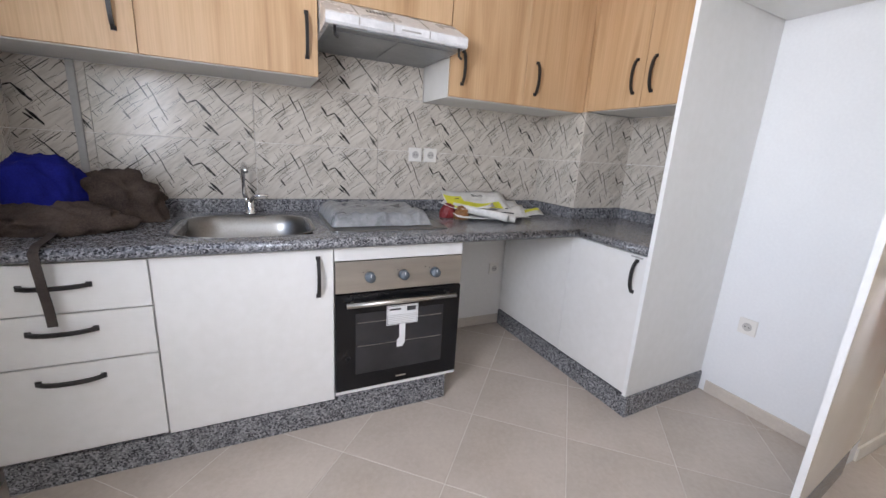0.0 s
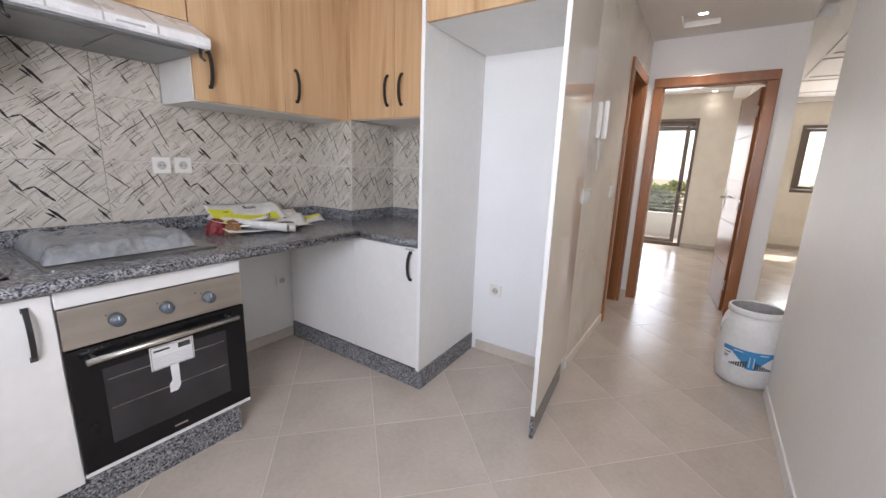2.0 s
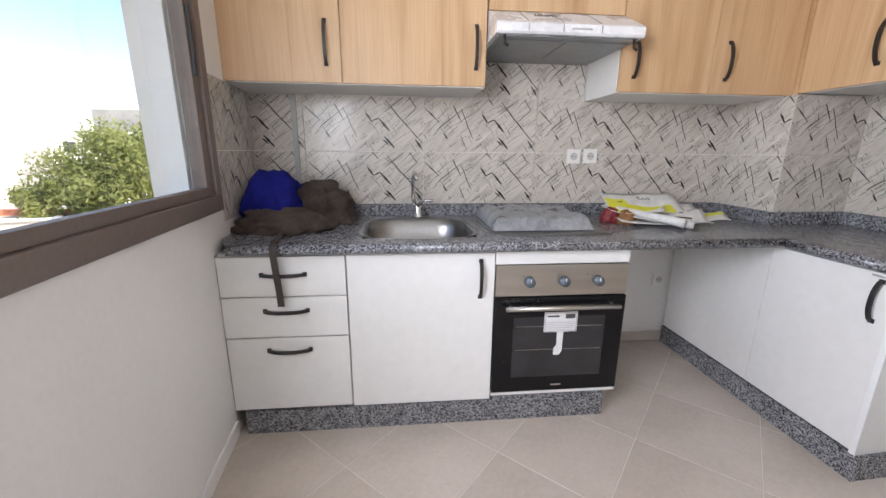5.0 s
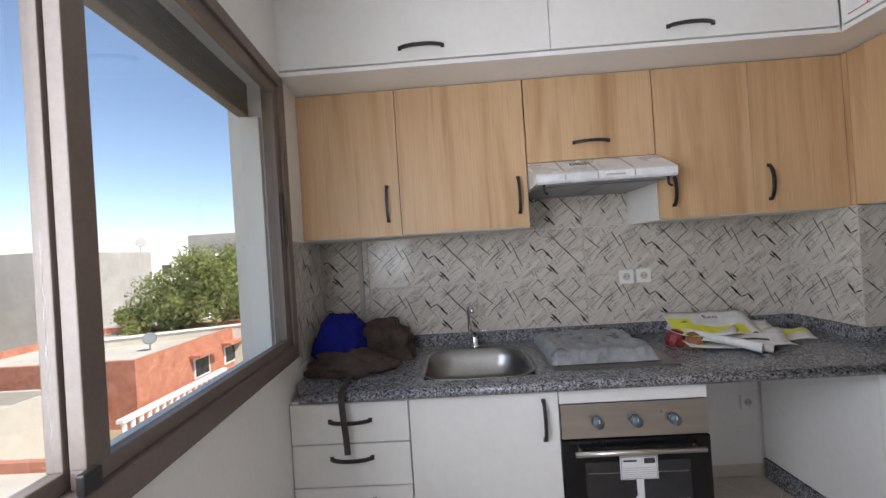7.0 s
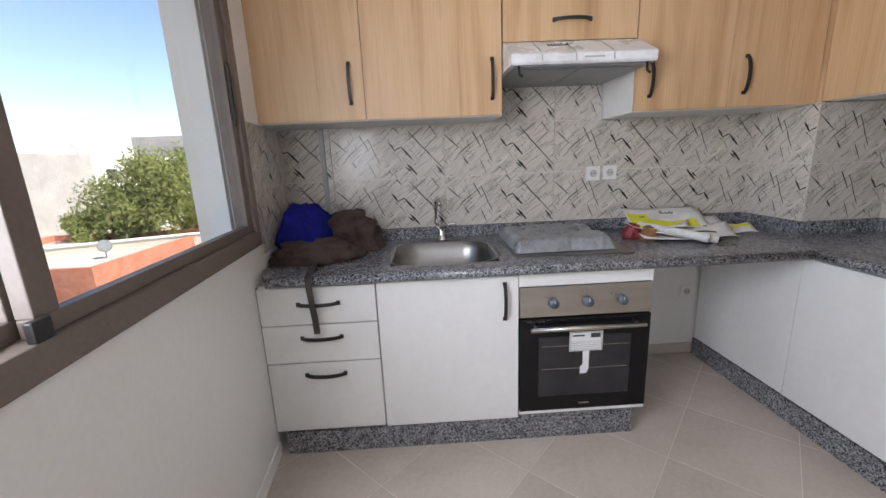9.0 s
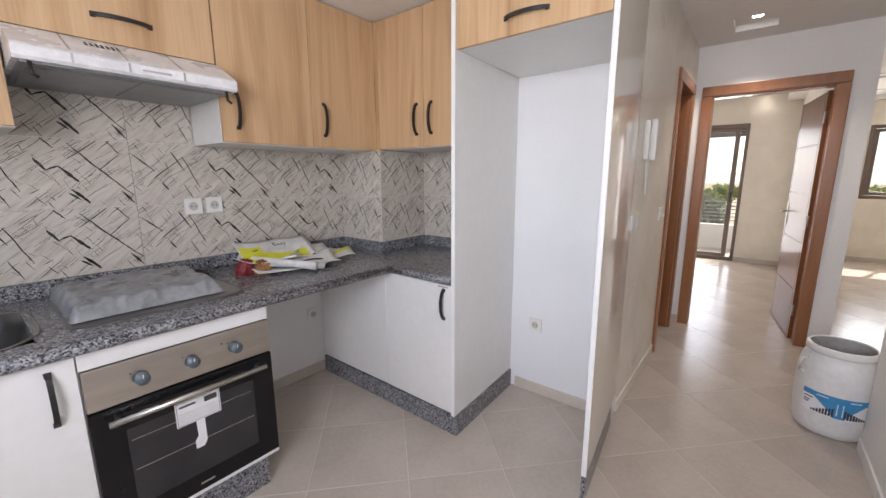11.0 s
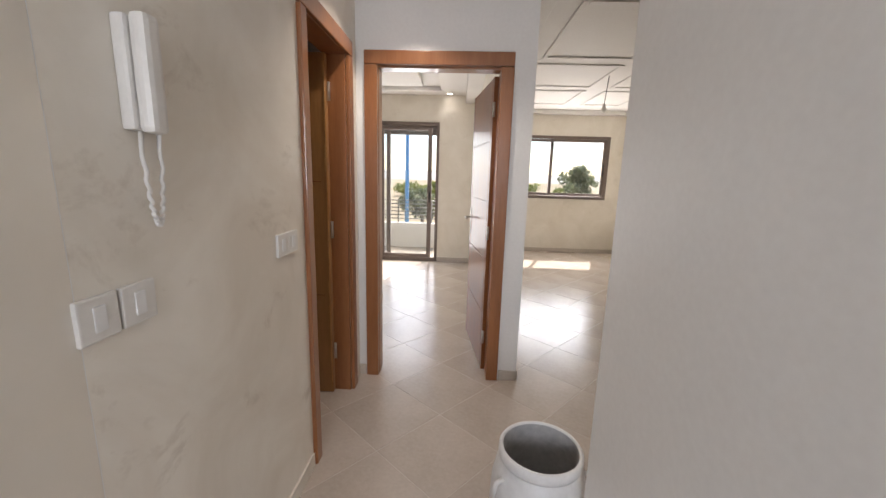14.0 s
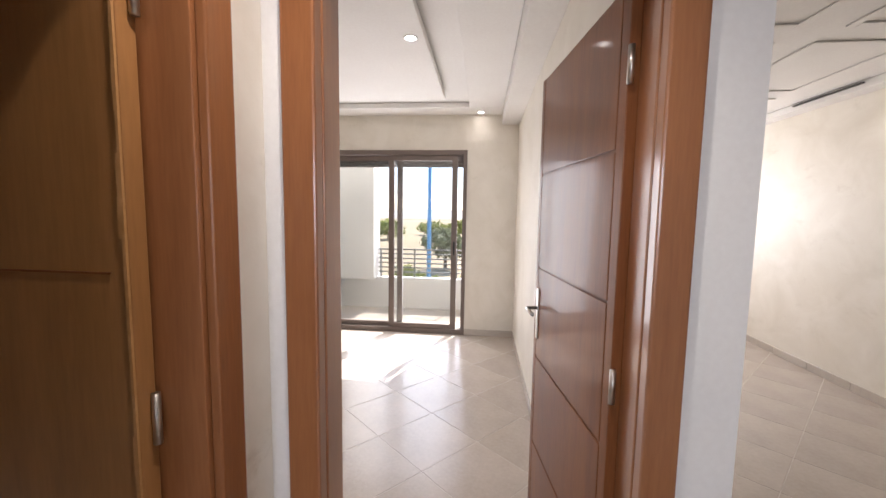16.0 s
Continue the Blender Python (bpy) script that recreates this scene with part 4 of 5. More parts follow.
# cooker hood in its protective film
hood = thing("cooker_hood", (0.93, 2.3, 1.70), "slim cooker hood still in white protective film", "cooker hood")
part("shell", profile_x([(2.207, 1.838), (2.040, 1.752), (2.028, 1.742), (2.028, 1.712), (2.036, 1.702), (SW - 0.004, 1.702), (SW - 0.004, 1.838)], 0.606, 1.258), hood_film, hood, "film-wrapped slanted front")
part("underside", box(0.622, 1.242, 2.05, SW - 0.01, 1.696, 1.7015), hood_under, hood, "grey filter plate")
for a, c in ((0.64, 0.925), (0.94, 1.225)):
    part("filter", box(a, c, 2.10, 2.48, 1.692, 1.6955, 0.001, 1), hood_under, hood, "flat grease filter")
for x in (0.74, 0.89, 1.06):
    part("film_seam", boxes([(x, x + 0.006, 2.0265, 2.0285, 1.712, 1.742)]), strip_grey, hood)
    bm = box(-0.003, 0.003, 0, 0.186, 0, 0.0015)
    bmesh.ops.transform(bm, matrix=pose(x + 0.003, 2.040, 1.7525, 27.3, 0, 0), verts=bm.verts)
    part("film_seam", bm, strip_grey, hood)
bm = bmesh.new()
for k in range(7):
    add_box(bm, 0.80 + 0.015 * k, 0.807 + 0.015 * k, 0.10, 0.135, 0, 0.0015)
bmesh.ops.transform(bm, matrix=pose(0, 2.040, 1.7525, 27.3, 0, 0), verts=bm.verts)
part("air_slot", bm, ink, hood, "dark printed air slots")
part("maker_mark", box(0.93, 1.02, 2.0268, 2.0282, 1.722, 1.729), strip_grey, hood)
for x in (0.645, 1.222):
    part("clip", tube([(x, 2.05, 1.70), (x, 2.045, 1.665), (x + 0.015, 2.045, 1.655)], 0.006, 8), black_metal, hood, "black hanging clip", False, True)

# ---- small kitchen things ----
def socket(at, rz, label, group="wall sockets"):
    s = thing("wall_socket", at, label, "socket", group, rz)
    p = part("plate", box(-0.042, 0.042, -0.010, 0, -0.042, 0.042, 0.004), plastic_white, s, "", True)
    # Nothing is sunk: grey insert and black dots paint the recesses' shade.
    bm = bmesh.new()
    add_rod(bm, (0, -0.0115, 0), (0, -0.009, 0), 0.022, 24)
    part("insert", bm, socket_inner, p, "round insert, greyed in place of recess shade", True)
    for x in (-0.0095, 0.0095):
        part("pin_hole_shade", rod((x, -0.0125, 0), (x, -0.0114, 0), 0.0035, 10), socket_dark, p, "", True)
    part("earth_pin", rod((0, -0.02, 0.012), (0, -0.0114, 0.012), 0.0028, 10), steel, p, "", True)
    return s


socket((1.216, SW - 0.0085, 1.196), 0, "white wall socket on the printed splashback")
socket((1.318, SW - 0.0085, 1.198), 0, "white wall socket on the printed splashback")
socket((NB, 1.244, 0.43), -90, "white wall socket low in the fridge niche")
socket((1.877, SW, 0.41), 0, "white wall socket in the empty appliance bay")


def switch(at, label):
    s = thing("light_switch", at, label, "light switch", "corridor switches")
    p = part("plate", box(-0.042, 0.042, -0.011, 0, -0.042, 0.042, 0.004), plastic_white, s, "", True)
    part("rocker", box(-0.013, 0.013, -0.0135, -0.0105, -0.024, 0.024, 0.002), white_edge, p, "", True)


for x in (2.731, 2.822, 3.480, 3.565):
    switch((x, CW, 1.09), "white square light switch on the stucco wall")
ic = thing("intercom", (2.885, CW, 1.45), "white wall intercom handset with a coiled cord", "intercom")
part("base", box(2.840, 2.930, CW - 0.028, CW, 1.432, 1.642, 0.008), plastic_white, ic)
part("handset", boxes([(2.847, 2.890, CW - 0.062, CW - 0.029, 1.427, 1.647)], 0.012), plastic_white, ic, "white handset")
pts = []
for i in range(90):
    q = i / 89
    a = q * math.pi
    pts.append((2.860 + 0.05 * q + 0.002 * math.cos(i * 1.1), CW - 0.02 + 0.002 * math.sin(i * 1.1), 1.432 - 0.19 * math.sin(a) ** 0.5))
part("cord", tube(pts, 0.0046, 6), plastic_white, ic, "coiled white cord", False, True)

# Narrow grey upright strip between upstand and wall cabinets.
single("splashback_strip", boxes([(-0.393, -0.364, SW - 0.022, SW - 0.0085, 0.919, 1.512)], 0.003), strip_grey, "grey vertical strip on the splashback", "trunking")

# cloth heap on the worktop
def heap(cx, cy, z, rx, ry, h, seed, rough, mat, name, label, cat):
    bm = bmesh.new()
    bmesh.ops.create_icosphere(bm, subdivisions=5, radius=1)
    for p in bm.verts:
        d = p.co.normalized()
        k = 1 + rough * (0.40 * noise.noise(d * 1.5 + Vector((seed, 0, 0))) + 0.16 * noise.noise(d * 3.4 + Vector((0, seed, 0))))
        crease = 1 - abs(noise.noise(Vector((d.x * 2.4, d.y * 2.4, d.z * 1.1)) + Vector((seed, 3, seed))))
        k += rough * 0.22 * (crease ** 5 - 0.45)
        fold = 1 + rough * 0.05 * math.sin(5 * math.atan2(d.y, d.x) + 4 * noise.noise(d * 1.6 + Vector((seed, seed, 0))))
        q = d * k
        p.co = Vector((cx + q.x * rx * fold, cy + q.y * ry * fold, z + max(0.0, (q.z + 0.32) / 1.32) * h))
    return single(name, bm, mat, label, cat, smooth=True)


heap(-0.27, 2.37, 0.852, 0.235, 0.14, 0.205, 3, 0.7, brown_cloth, "brown_cloth", "crumpled dark brown cloth heaped on the worktop", "cloth")
heap(-0.36, 2.13, 0.852, 0.225, 0.12, 0.10, 8, 0.8, brown_cloth, "brown_garment", "folded brown garment spilling over the worktop edge", "clothing")
heap(-0.425, 2.24, 0.90, 0.14, 0.125, 0.225, 5, 0.45, blue_cloth, "blue_cloth", "bright blue cloth lying on the brown heap", "cloth")
bm = bmesh.new()
line = [(-0.325, 2.05, 0.875), (-0.315, 1.93, 0.862), (-0.308, 1.83, 0.858), (-0.305, 1.798, 0.845), (-0.303, 1.796, 0.80), (-0.298, 1.797, 0.72), (-0.294, 1.80, 0.66), (-0.293, 1.803, 0.598)]
prev = None
for x, y, z in line:
    ring = [bm.verts.new((x + dx, y + dy, z + dz)) for dx, dy, dz in ((-0.013, 0, 0), (0.013, 0, 0), (0.013, 0.003, 0.003), (-0.013, 0.003, 0.003))]
    if prev:
        for q in range(4):
            bm.faces.new((prev[q], prev[(q + 1) % 4], ring[(q + 1) % 4], ring[q]))
    prev = ring
bmesh.ops.recalc_face_normals(bm, faces=bm.faces)
single("strap", bm, strap_cloth, "dark woven strap hanging over the drawers", "strap")

# pile of leaflets
def sheet(name, cx, cy, z, w, d, rz, mat, label, curl=0.02, seed=0, prints=(), rx=0.0):
    o = thing(name, (cx, cy, z), label, "leaflet", "leaflets on the worktop", rz)
    o.matrix_world = pose(cx, cy, z, rx, 0, rz)
    bm = bmesh.new()
    g = []
    f = lambda x, y: 0.002 + curl * ((x / w) ** 2 * 1.6 + 0.5 * noise.noise((x * 9 + seed, y * 9, seed)) + 0.35) * 0.9
    for i in range(13):
        g.append([bm.verts.new((-w / 2 + w * i / 12, -d / 2 + d * j / 8, max(0.001, f(-w / 2 + w * i / 12, -d / 2 + d * j / 8)))) for j in range(9)])
    for i in range(12):
        for j in range(8):
            bm.faces.new((g[i][j], g[i + 1][j], g[i + 1][j + 1], g[i][j + 1]))
    ex = bmesh.ops.extrude_face_region(bm, geom=list(bm.faces))
    for e in ex["geom"]:
        if isinstance(e, bmesh.types.BMVert):
            e.co.z -= 0.0022
    bmesh.ops.recalc_face_normals(bm, faces=bm.faces)
    page = part("folded_sheet", bm, mat, o, "", True, True)
    for (x0, x1, y0, y1, m) in prints:
        bm = bmesh.new()
        k = max(2, int((x1 - x0) / 0.01))
        a = [bm.verts.new((x0 + (x1 - x0) * i / k, y0, f(x0 + (x1 - x0) * i / k, y0) + 0.0016)) for i in range(k + 1)]
        c = [bm.verts.new((x0 + (x1 - x0) * i / k, y1, f(x0 + (x1 - x0) * i / k, y1) + 0.0016)) for i in range(k + 1)]
        for i in range(k):
            bm.faces.new((a[i], a[i + 1], c[i + 1], c[i]))
        part("printed_area", bm, m, page, "", True)
    return o


sheet("leaflet", 1.57, 2.24, 0.852, 0.46, 0.27, -8, paper, "crumpled white leaflet at the bottom of the pile", 0.035, 1)
sheet("leaflet", 1.78, 2.30, 0.858, 0.40, 0.17, -20, paper, "folded white leaflet with a yellow band", 0.05, 2, [(0.06, 0.19, -0.01, 0.03, paper_yellow), (-0.06, 0.03, -0.07, 0.06, paper_yellow)], 8)
sheet("leaflet", 1.60, 2.20, 0.884, 0.36, 0.18, -24, paper, "folded newspaper sheet with grey print", 0.04, 3, [(-0.02, 0.11, -0.05, -0.03, ink)], 10)
sheet("leaflet", 1.45, 2.27, 0.895, 0.30, 0.20, -34, paper, "crumpled white sheet folded at the corner", 0.06, 8)
sheet("leaflet", 1.64, 2.28, 0.905, 0.34, 0.18, -14, paper, "white leaflet with faint dark letters", 0.04, 4, [(-0.02, 0.10, -0.07, -0.05, ink)], 12)
top = sheet("leaflet", 1.53, 2.33, 0.935, 0.40, 0.23, -8, paper, "white and yellow leaflet with short black lettering on top", 0.03, 5, [(-0.195, 0.15, -0.110, -0.03, paper_yellow), (-0.195, -0.08, -0.03, 0.04, paper_yellow), (-0.05, 0.10, -0.095, -0.045, paper), (-0.17, -0.10, 0.0, 0.012, ink)], 20)
roll = thing("rolled_leaflet", (1.5, 2.12, 0.87), "rolled white leaflet with grey print pointing to the front edge", "leaflet", "leaflets on the worktop")
part("folded_sheet", rod((1.37, 2.29, 0.925), (1.575, 2.02, 0.885), 0.012, 12, 0.024), paper, roll, "", False, True)
part("folded_sheet", rod((1.42, 2.25, 0.895), (1.64, 2.04, 0.872), 0.014, 10, 0.020), paper, roll, "", False, True)
tcu = bpy.data.curves.new("lettering", "FONT")
tcu.body, tcu.size, tcu.extrude = "Eco", 0.05, 0.0004
tcu.materials.append(ink)
to = new("lettering", tcu)
dg = bpy.context.evaluated_depsgraph_get()
tm = bpy.data.meshes.new_from_object(to.evaluated_get(dg))
bpy.data.objects.remove(to)
tl = new("lettering", tm)
tl.parent, tl.location = top, (-0.01, 0.03, 0.0205)
heap(1.325, 2.27, 0.852, 0.048, 0.042, 0.085, 2, 0.35, red_pack, "red_packet", "small dark red packet beside the leaflets", "packet")
heap(1.385, 2.215, 0.852, 0.045, 0.04, 0.07, 4, 0.5, onion_brown, "brown_pouch", "small golden brown fibrous pouch beside the leaflets", "pouch")

# ---- corridor: plastic drum, lights ----
drum = thing("plastic_drum", (3.285, -0.196, FL), "open white plastic drum with a blue label on the floor", "drum")
part("barrel", lathe([(0.0005, 0.0), (0.128, 0.0), (0.146, 0.012), (0.157, 0.05), (0.164, 0.15), (0.165, 0.27), (0.161, 0.355), (0.150, 0.41), (0.135, 0.437), (0.129, 0.445)], 48), drum_plastic, drum, "", True, True)
part("rim", lathe([(0.127, 0.444), (0.140, 0.446), (0.143, 0.455), (0.142, 0.477), (0.137, 0.485), (0.130, 0.485), (0.127, 0.479), (0.127, 0.444)], 48), drum_plastic, drum, "thick rolled rim", True, True)
part("inner_wall", lathe([(0.127, 0.479), (0.125, 0.43), (0.146, 0.38), (0.150, 0.05), (0.0005, 0.02)], 48), drum_inside, drum, "inside wall in a darker grey than the barrel", True, True)


def wrapped(r, a0, a1, z0, z1, k=14, tilt=0.0):
    bm = bmesh.new()
    lo, hi = [], []
    for i in range(k + 1):
        a = radians(a0 + (a1 - a0) * i / k)
        lo.append(bm.verts.new((r * math.cos(a), r * math.sin(a), z0 + tilt * i / k)))
        hi.append(bm.verts.new((r * math.cos(a), r * math.sin(a), z1)))
    for i in range(k):
        bm.faces.new((lo[i], lo[i + 1], hi[i + 1], hi[i]))
    return bm


lb = part("label", wrapped(0.1660, 128, 236, 0.135, 0.250), label_white, drum, "white and blue printed label", True)
part("label_band", wrapped(0.1665, 128, 236, 0.222, 0.250), label_blue, lb, "blue band", True)
bm = bmesh.new()
prev = None
for i in range(21):
    q = abs(i / 10 - 1)
    a = radians(182 + (i / 10 - 1) * 36)
    low = 0.135 if q < 0.22 else 0.135 + 0.087 * ((q - 0.22) / 0.78) ** 0.7
    ring = [bm.verts.new((0.1667 * math.cos(a), 0.1667 * math.sin(a), z)) for z in (low, 0.2225)]
    if prev:
        bm.faces.new((prev[0], ring[0], ring[1], prev[1]))
    prev = ring
part("label_band", bm, label_blue, lb, "blue wedge running down the label", True)
for a0, a1 in ((146, 174), (190, 218)):
    bm = bmesh.new()
    for i in range(8):
        q = i / 7
        aa = a0 + (a1 - a0) * q
        hgt = 0.010 + 0.036 * (q if a0 < 180 else 1 - q)
        a, c = radians(aa - 1.5), radians(aa + 1.5)
        bm.faces.new([bm.verts.new((0.1670 * math.cos(k), 0.1670 * math.sin(k), z)) for k, z in ((a, 0.140), (c, 0.140), (c, 0.140 + hgt), (a, 0.140 + hgt))])
    part("label_print", bm, label_black, lb, "black printed arches", True)
for a0, a1, zz in ((131, 145, 0.205), (131, 141, 0.188), (131, 139, 0.176)):
    part("label_print", wrapped(0.1668, a0, a1, zz, zz + 0.006, 4), label_black, lb, "", True)
for a0, a1 in ((150, 166), (194, 210)):
    part("label_print", wrapped(0.1669, a0, a1, 0.233, 0.238, 4), label_white, lb, "", True)
for a0 in (178.5, 186):
    part("label_print", wrapped(0.1669, a0, a0 + 1.2, 0.150, 0.215, 2), label_white, lb, "", True)
for a in (118, 262):
    ca, sa = math.cos(radians(a)), math.sin(radians(a))
    part("carry_handle", tube([(0.150 * ca, 0.150 * sa, 0.405), (0.176 * ca, 0.176 * sa, 0.40), (0.184 * ca, 0.184 * sa, 0.37), (0.181 * ca, 0.181 * sa, 0.33), (0.160 * ca, 0.160 * sa, 0.325)], 0.008, 8), drum_plastic, drum, "moulded side handle", True, True)


def downlight(x, y, z, power, r=0.032):
    d = thing("downlight", (x, y, z), "small round white recessed ceiling spot, switched on", "ceiling light", "ceiling spots")
    part("ring", lathe([(r, 0.0), (r + 0.012, -0.004), (r + 0.014, 0.001), (r, 0.001)], 28), white_edge, d, "white trim ring", True, True)
    part("lens", lathe([(0.0005, -0.001), (r, -0.001)], 28), led_on, d, "glowing lens", True)
    spot_lamp("spot_light", x, y, z - 0.008, power)


downlight(4.17, 0.39, HC + 0.043, 24)
downlight(6.20, 0.73, HB - 0.022, 2)
downlight(7.735, 0.75, HB + 0.058, 2)
downlight(8.10, 0.30, HB - 0.002, 0.8)
downlight(7.0, -2.79, HB - 0.072, 3)
pend = thing("pendant_bulb", (6.95, -1.55, 2.52), "bare bulb hanging on a dark wire", "bulb")
part("wire", tube([(6.85, -1.54, 2.518), (6.90, -1.545, 2.40), (6.95, -1.55, 2.25), (6.955, -1.55, 2.215)], 0.004, 8), cable_dark, pend, "dark wire", False, True)
bm = lathe([(0.0005, -0.075), (0.018, -0.07), (0.03, -0.05), (0.03, -0.035), (0.016, 0.0), (0.015, 0.02), (0.0005, 0.022)], 20)
bmesh.ops.translate(bm, verts=bm.verts, vec=(6.955, -1.55, 2.20))
part("bulb", bm, plastic_white, pend, "white bulb", False, True)

# ---- outside ----
G = -5.5
structure("ground", box(-2500, 2500, -2500, 2500, G - 1, G), field, "dry open ground to the horizon", "ground")
structure("own_building", boxes([(-0.5, 9.66, -3.45, 3.9, G, -0.23)]), exterior_white, "lower storeys of the apartment building", "building")


def house(name, x0, x1, y0, y1, top, mat, label, parapet=0.5, windows=(), roof=roof_cement):
    o = thing(name, ((x0 + x1) / 2, (y0 + y1) / 2, G), label, "building")
    part("wall", boxes([(x0, x1, y0, y1, G, top - 0.1), (x0, x1, y0, y0 + 0.2, top - 0.1, top + parapet), (x0, x1, y1 - 0.2, y1, top - 0.1, top + parapet), (x0, x0 + 0.2, y0 + 0.2, y1 - 0.2, top - 0.1, top + parapet), (x1 - 0.2, x1, y0 + 0.2, y1 - 0.2, top - 0.1, top + parapet)]), mat, o)
    part("roof", box(x0 + 0.21, x1 - 0.21, y0 + 0.21, y1 - 0.21, top - 0.098, top), roof, o, "flat cement roof")
    for wy, wz, ww, wh in windows:
        w = part("window", box(x1 - 0.02, x1 + 0.05, wy, wy + ww, wz, wz + wh), exterior_white, o)
        part("pane", box(x1 + 0.02, x1 + 0.06, wy + 0.1, wy + ww - 0.1, wz + 0.1, wz + wh - 0.1), dark_glass, w)
    return o


oh = house("house", -25, -14.2, 16.8, 27, -2.9, terracotta, "orange rendered house with a flat roof and white balustrade", 0.4, ((20.5, -4.6, 1.3, 1.1), (23.2, -4.6, 1.3, 1.1)))
part("canopy", boxes([(-14.2, -13.6, 20.2, 22.1, -3.4, -3.25), (-14.2, -13.6, 23.0, 24.8, -3.4, -3.25)]), terracotta, oh, "tiled window canopies")
for k in range(16):
    part("baluster", rod((-13.4 + 0.0 * k, 15.2 + 0.42 * k, -5.3), (-13.4, 15.2 + 0.42 * k, -4.55), 0.09, 8), exterior_white, oh, "white baluster")
part("balustrade_rail", box(-13.55, -13.25, 15.0, 21.9, -4.55, -4.4), exterior_white, oh, "white balustrade rail")
part("balustrade_wall", box(-13.6, -13.2, 15.0, 21.9, G, -5.3), terracotta, oh)
house("house", -27, -15.5, 5.5, 15.0, -3.5, roof_cement, "cream house with a low flat roof", 0.5)
house("house", -14, -9.0, 8.0, 11.0, -4.1, terracotta, "small low orange outbuilding", 0.3)
house("apartment_block", -52, -33.5, 30, 42, 3.0, concrete, "bare grey concrete building", 0.4, ())
house("apartment_block", -46, -33.7, 42.2, 58, 2.9, exterior_white, "white apartment building with small windows", 0.35, tuple((y, z, 1.7, 1.3) for y in (43.6, 47.6, 52, 55) for z in (-4.0, -1.6, 0.7)))
house("apartment_block", -56, -40, 8, 28, 2.4, concrete, "grey unfinished concrete building", 0.6, tuple((y, z, 1.8, 1.4) for y in (11, 16, 21) for z in (-4.2, -1.4)))
house("apartment_block", -44, -36, 63, 76, 6.0, concrete, "beige apartment building behind the tree", 0.7, tuple((y, z, 1.6, 1.5) for y in (64, 69, 74) for z in (-3, 0, 2.2)))
dish = thing("satellite_dish", (-38, 46, 3.3), "small satellite dish on a roof", "satellite dish")
part("mast", rod((-38, 46, 3.28), (-38, 46, 4.6), 0.05, 8), concrete, dish)
part("bowl", rod((-37.9, 46, 4.8), (-37.8, 45.9, 4.85), 0.55, 16), concrete, dish)


garden = thing("garden_wall", (-15.5, 24, G), "long cream rendered yard wall with a worn coping", "wall")
part("wall", prism([(-21.5, 21.6), (-21.3, 21.35), (-11.8, 25.2), (-12.0, 25.45)], G, -2.45), roof_cement, garden)
part("coping", prism([(-21.6, 21.65), (-21.3, 21.25), (-11.7, 25.15), (-12.0, 25.55)], -2.449, -2.38), exterior_white, garden)
tank = thing("satellite_dish", (-16.6, 20.6, -2.9), "small grey satellite dish on the flat roof", "satellite dish")
part("mast", rod((-16.6, 20.6, -2.9), (-16.6, 20.6, -2.35), 0.03, 8), rail_steel, tank)
part("bowl", rod((-16.55, 20.55, -2.25), (-16.48, 20.45, -2.22), 0.32, 18, 0.28), rail_steel, tank)


def tree(name, x, y, h, r, mat, label, seed, count=2600, leaf=0.34, flat=0.8):
    rnd = random.Random(seed)
    o = thing(name, (x, y, G), label, "tree")
    bm = bmesh.new()
    add_rod(bm, (x, y, G), (x + 0.1 * r, y, G + h * 0.45), 0.05 * h, 10, 0.03 * h)
    for k in range(7):
        a = k * 2.4
        add_rod(bm, (x + 0.08 * r, y, G + h * (0.3 + 0.02 * k)), (x + 0.6 * r * math.cos(a), y + 0.6 * r * math.sin(a), G + h * (0.6 + 0.05 * (k % 4))), 0.02 * h, 7, 0.006 * h)
    part("trunk", bm, bark, o)
    clumps = []
    for k in range(48):
        a, q, e = rnd.uniform(0, 6.283), rnd.uniform(0.25, 0.95), rnd.uniform(-0.75, 0.95)
        w = math.sqrt(max(0.05, 1 - e * e))
        clumps.append((x + r * q * w * math.cos(a), y + r * q * w * math.sin(a), G + h * 0.62 + e * h * 0.38 * flat, r * rnd.uniform(0.16, 0.34)))
    verts, faces = [], []
    for i in range(count):
        cx, cy, cz, cr = rnd.choice(clumps)
        d = Vector((rnd.gauss(0, 1), rnd.gauss(0, 1), rnd.gauss(0, 0.8))).normalized() * cr * rnd.uniform(0.5, 1.1)
        u = Vector((rnd.gauss(0, 1), rnd.gauss(0, 1), rnd.gauss(0, 1))).normalized()
        v_ = u.cross(d.normalized() if d.length else Vector((0, 0, 1)))
        s = leaf * rnd.uniform(0.5, 1.2)
        c = Vector((cx, cy, cz)) + d
        k = len(verts)
        verts += [c - u * s, c + v_ * s * 0.55, c + u * s, c - v_ * s * 0.55]
        faces.append((k, k + 1, k + 2, k + 3))
    me = bpy.data.meshes.new("crown")
    me.from_pydata([p - BASE[o] for p in verts], [], faces)
    me.materials.append(mat)
    cr = new("crown", me)
    cr.parent = o
    tagged(cr, "leafy uneven crown")
    return o


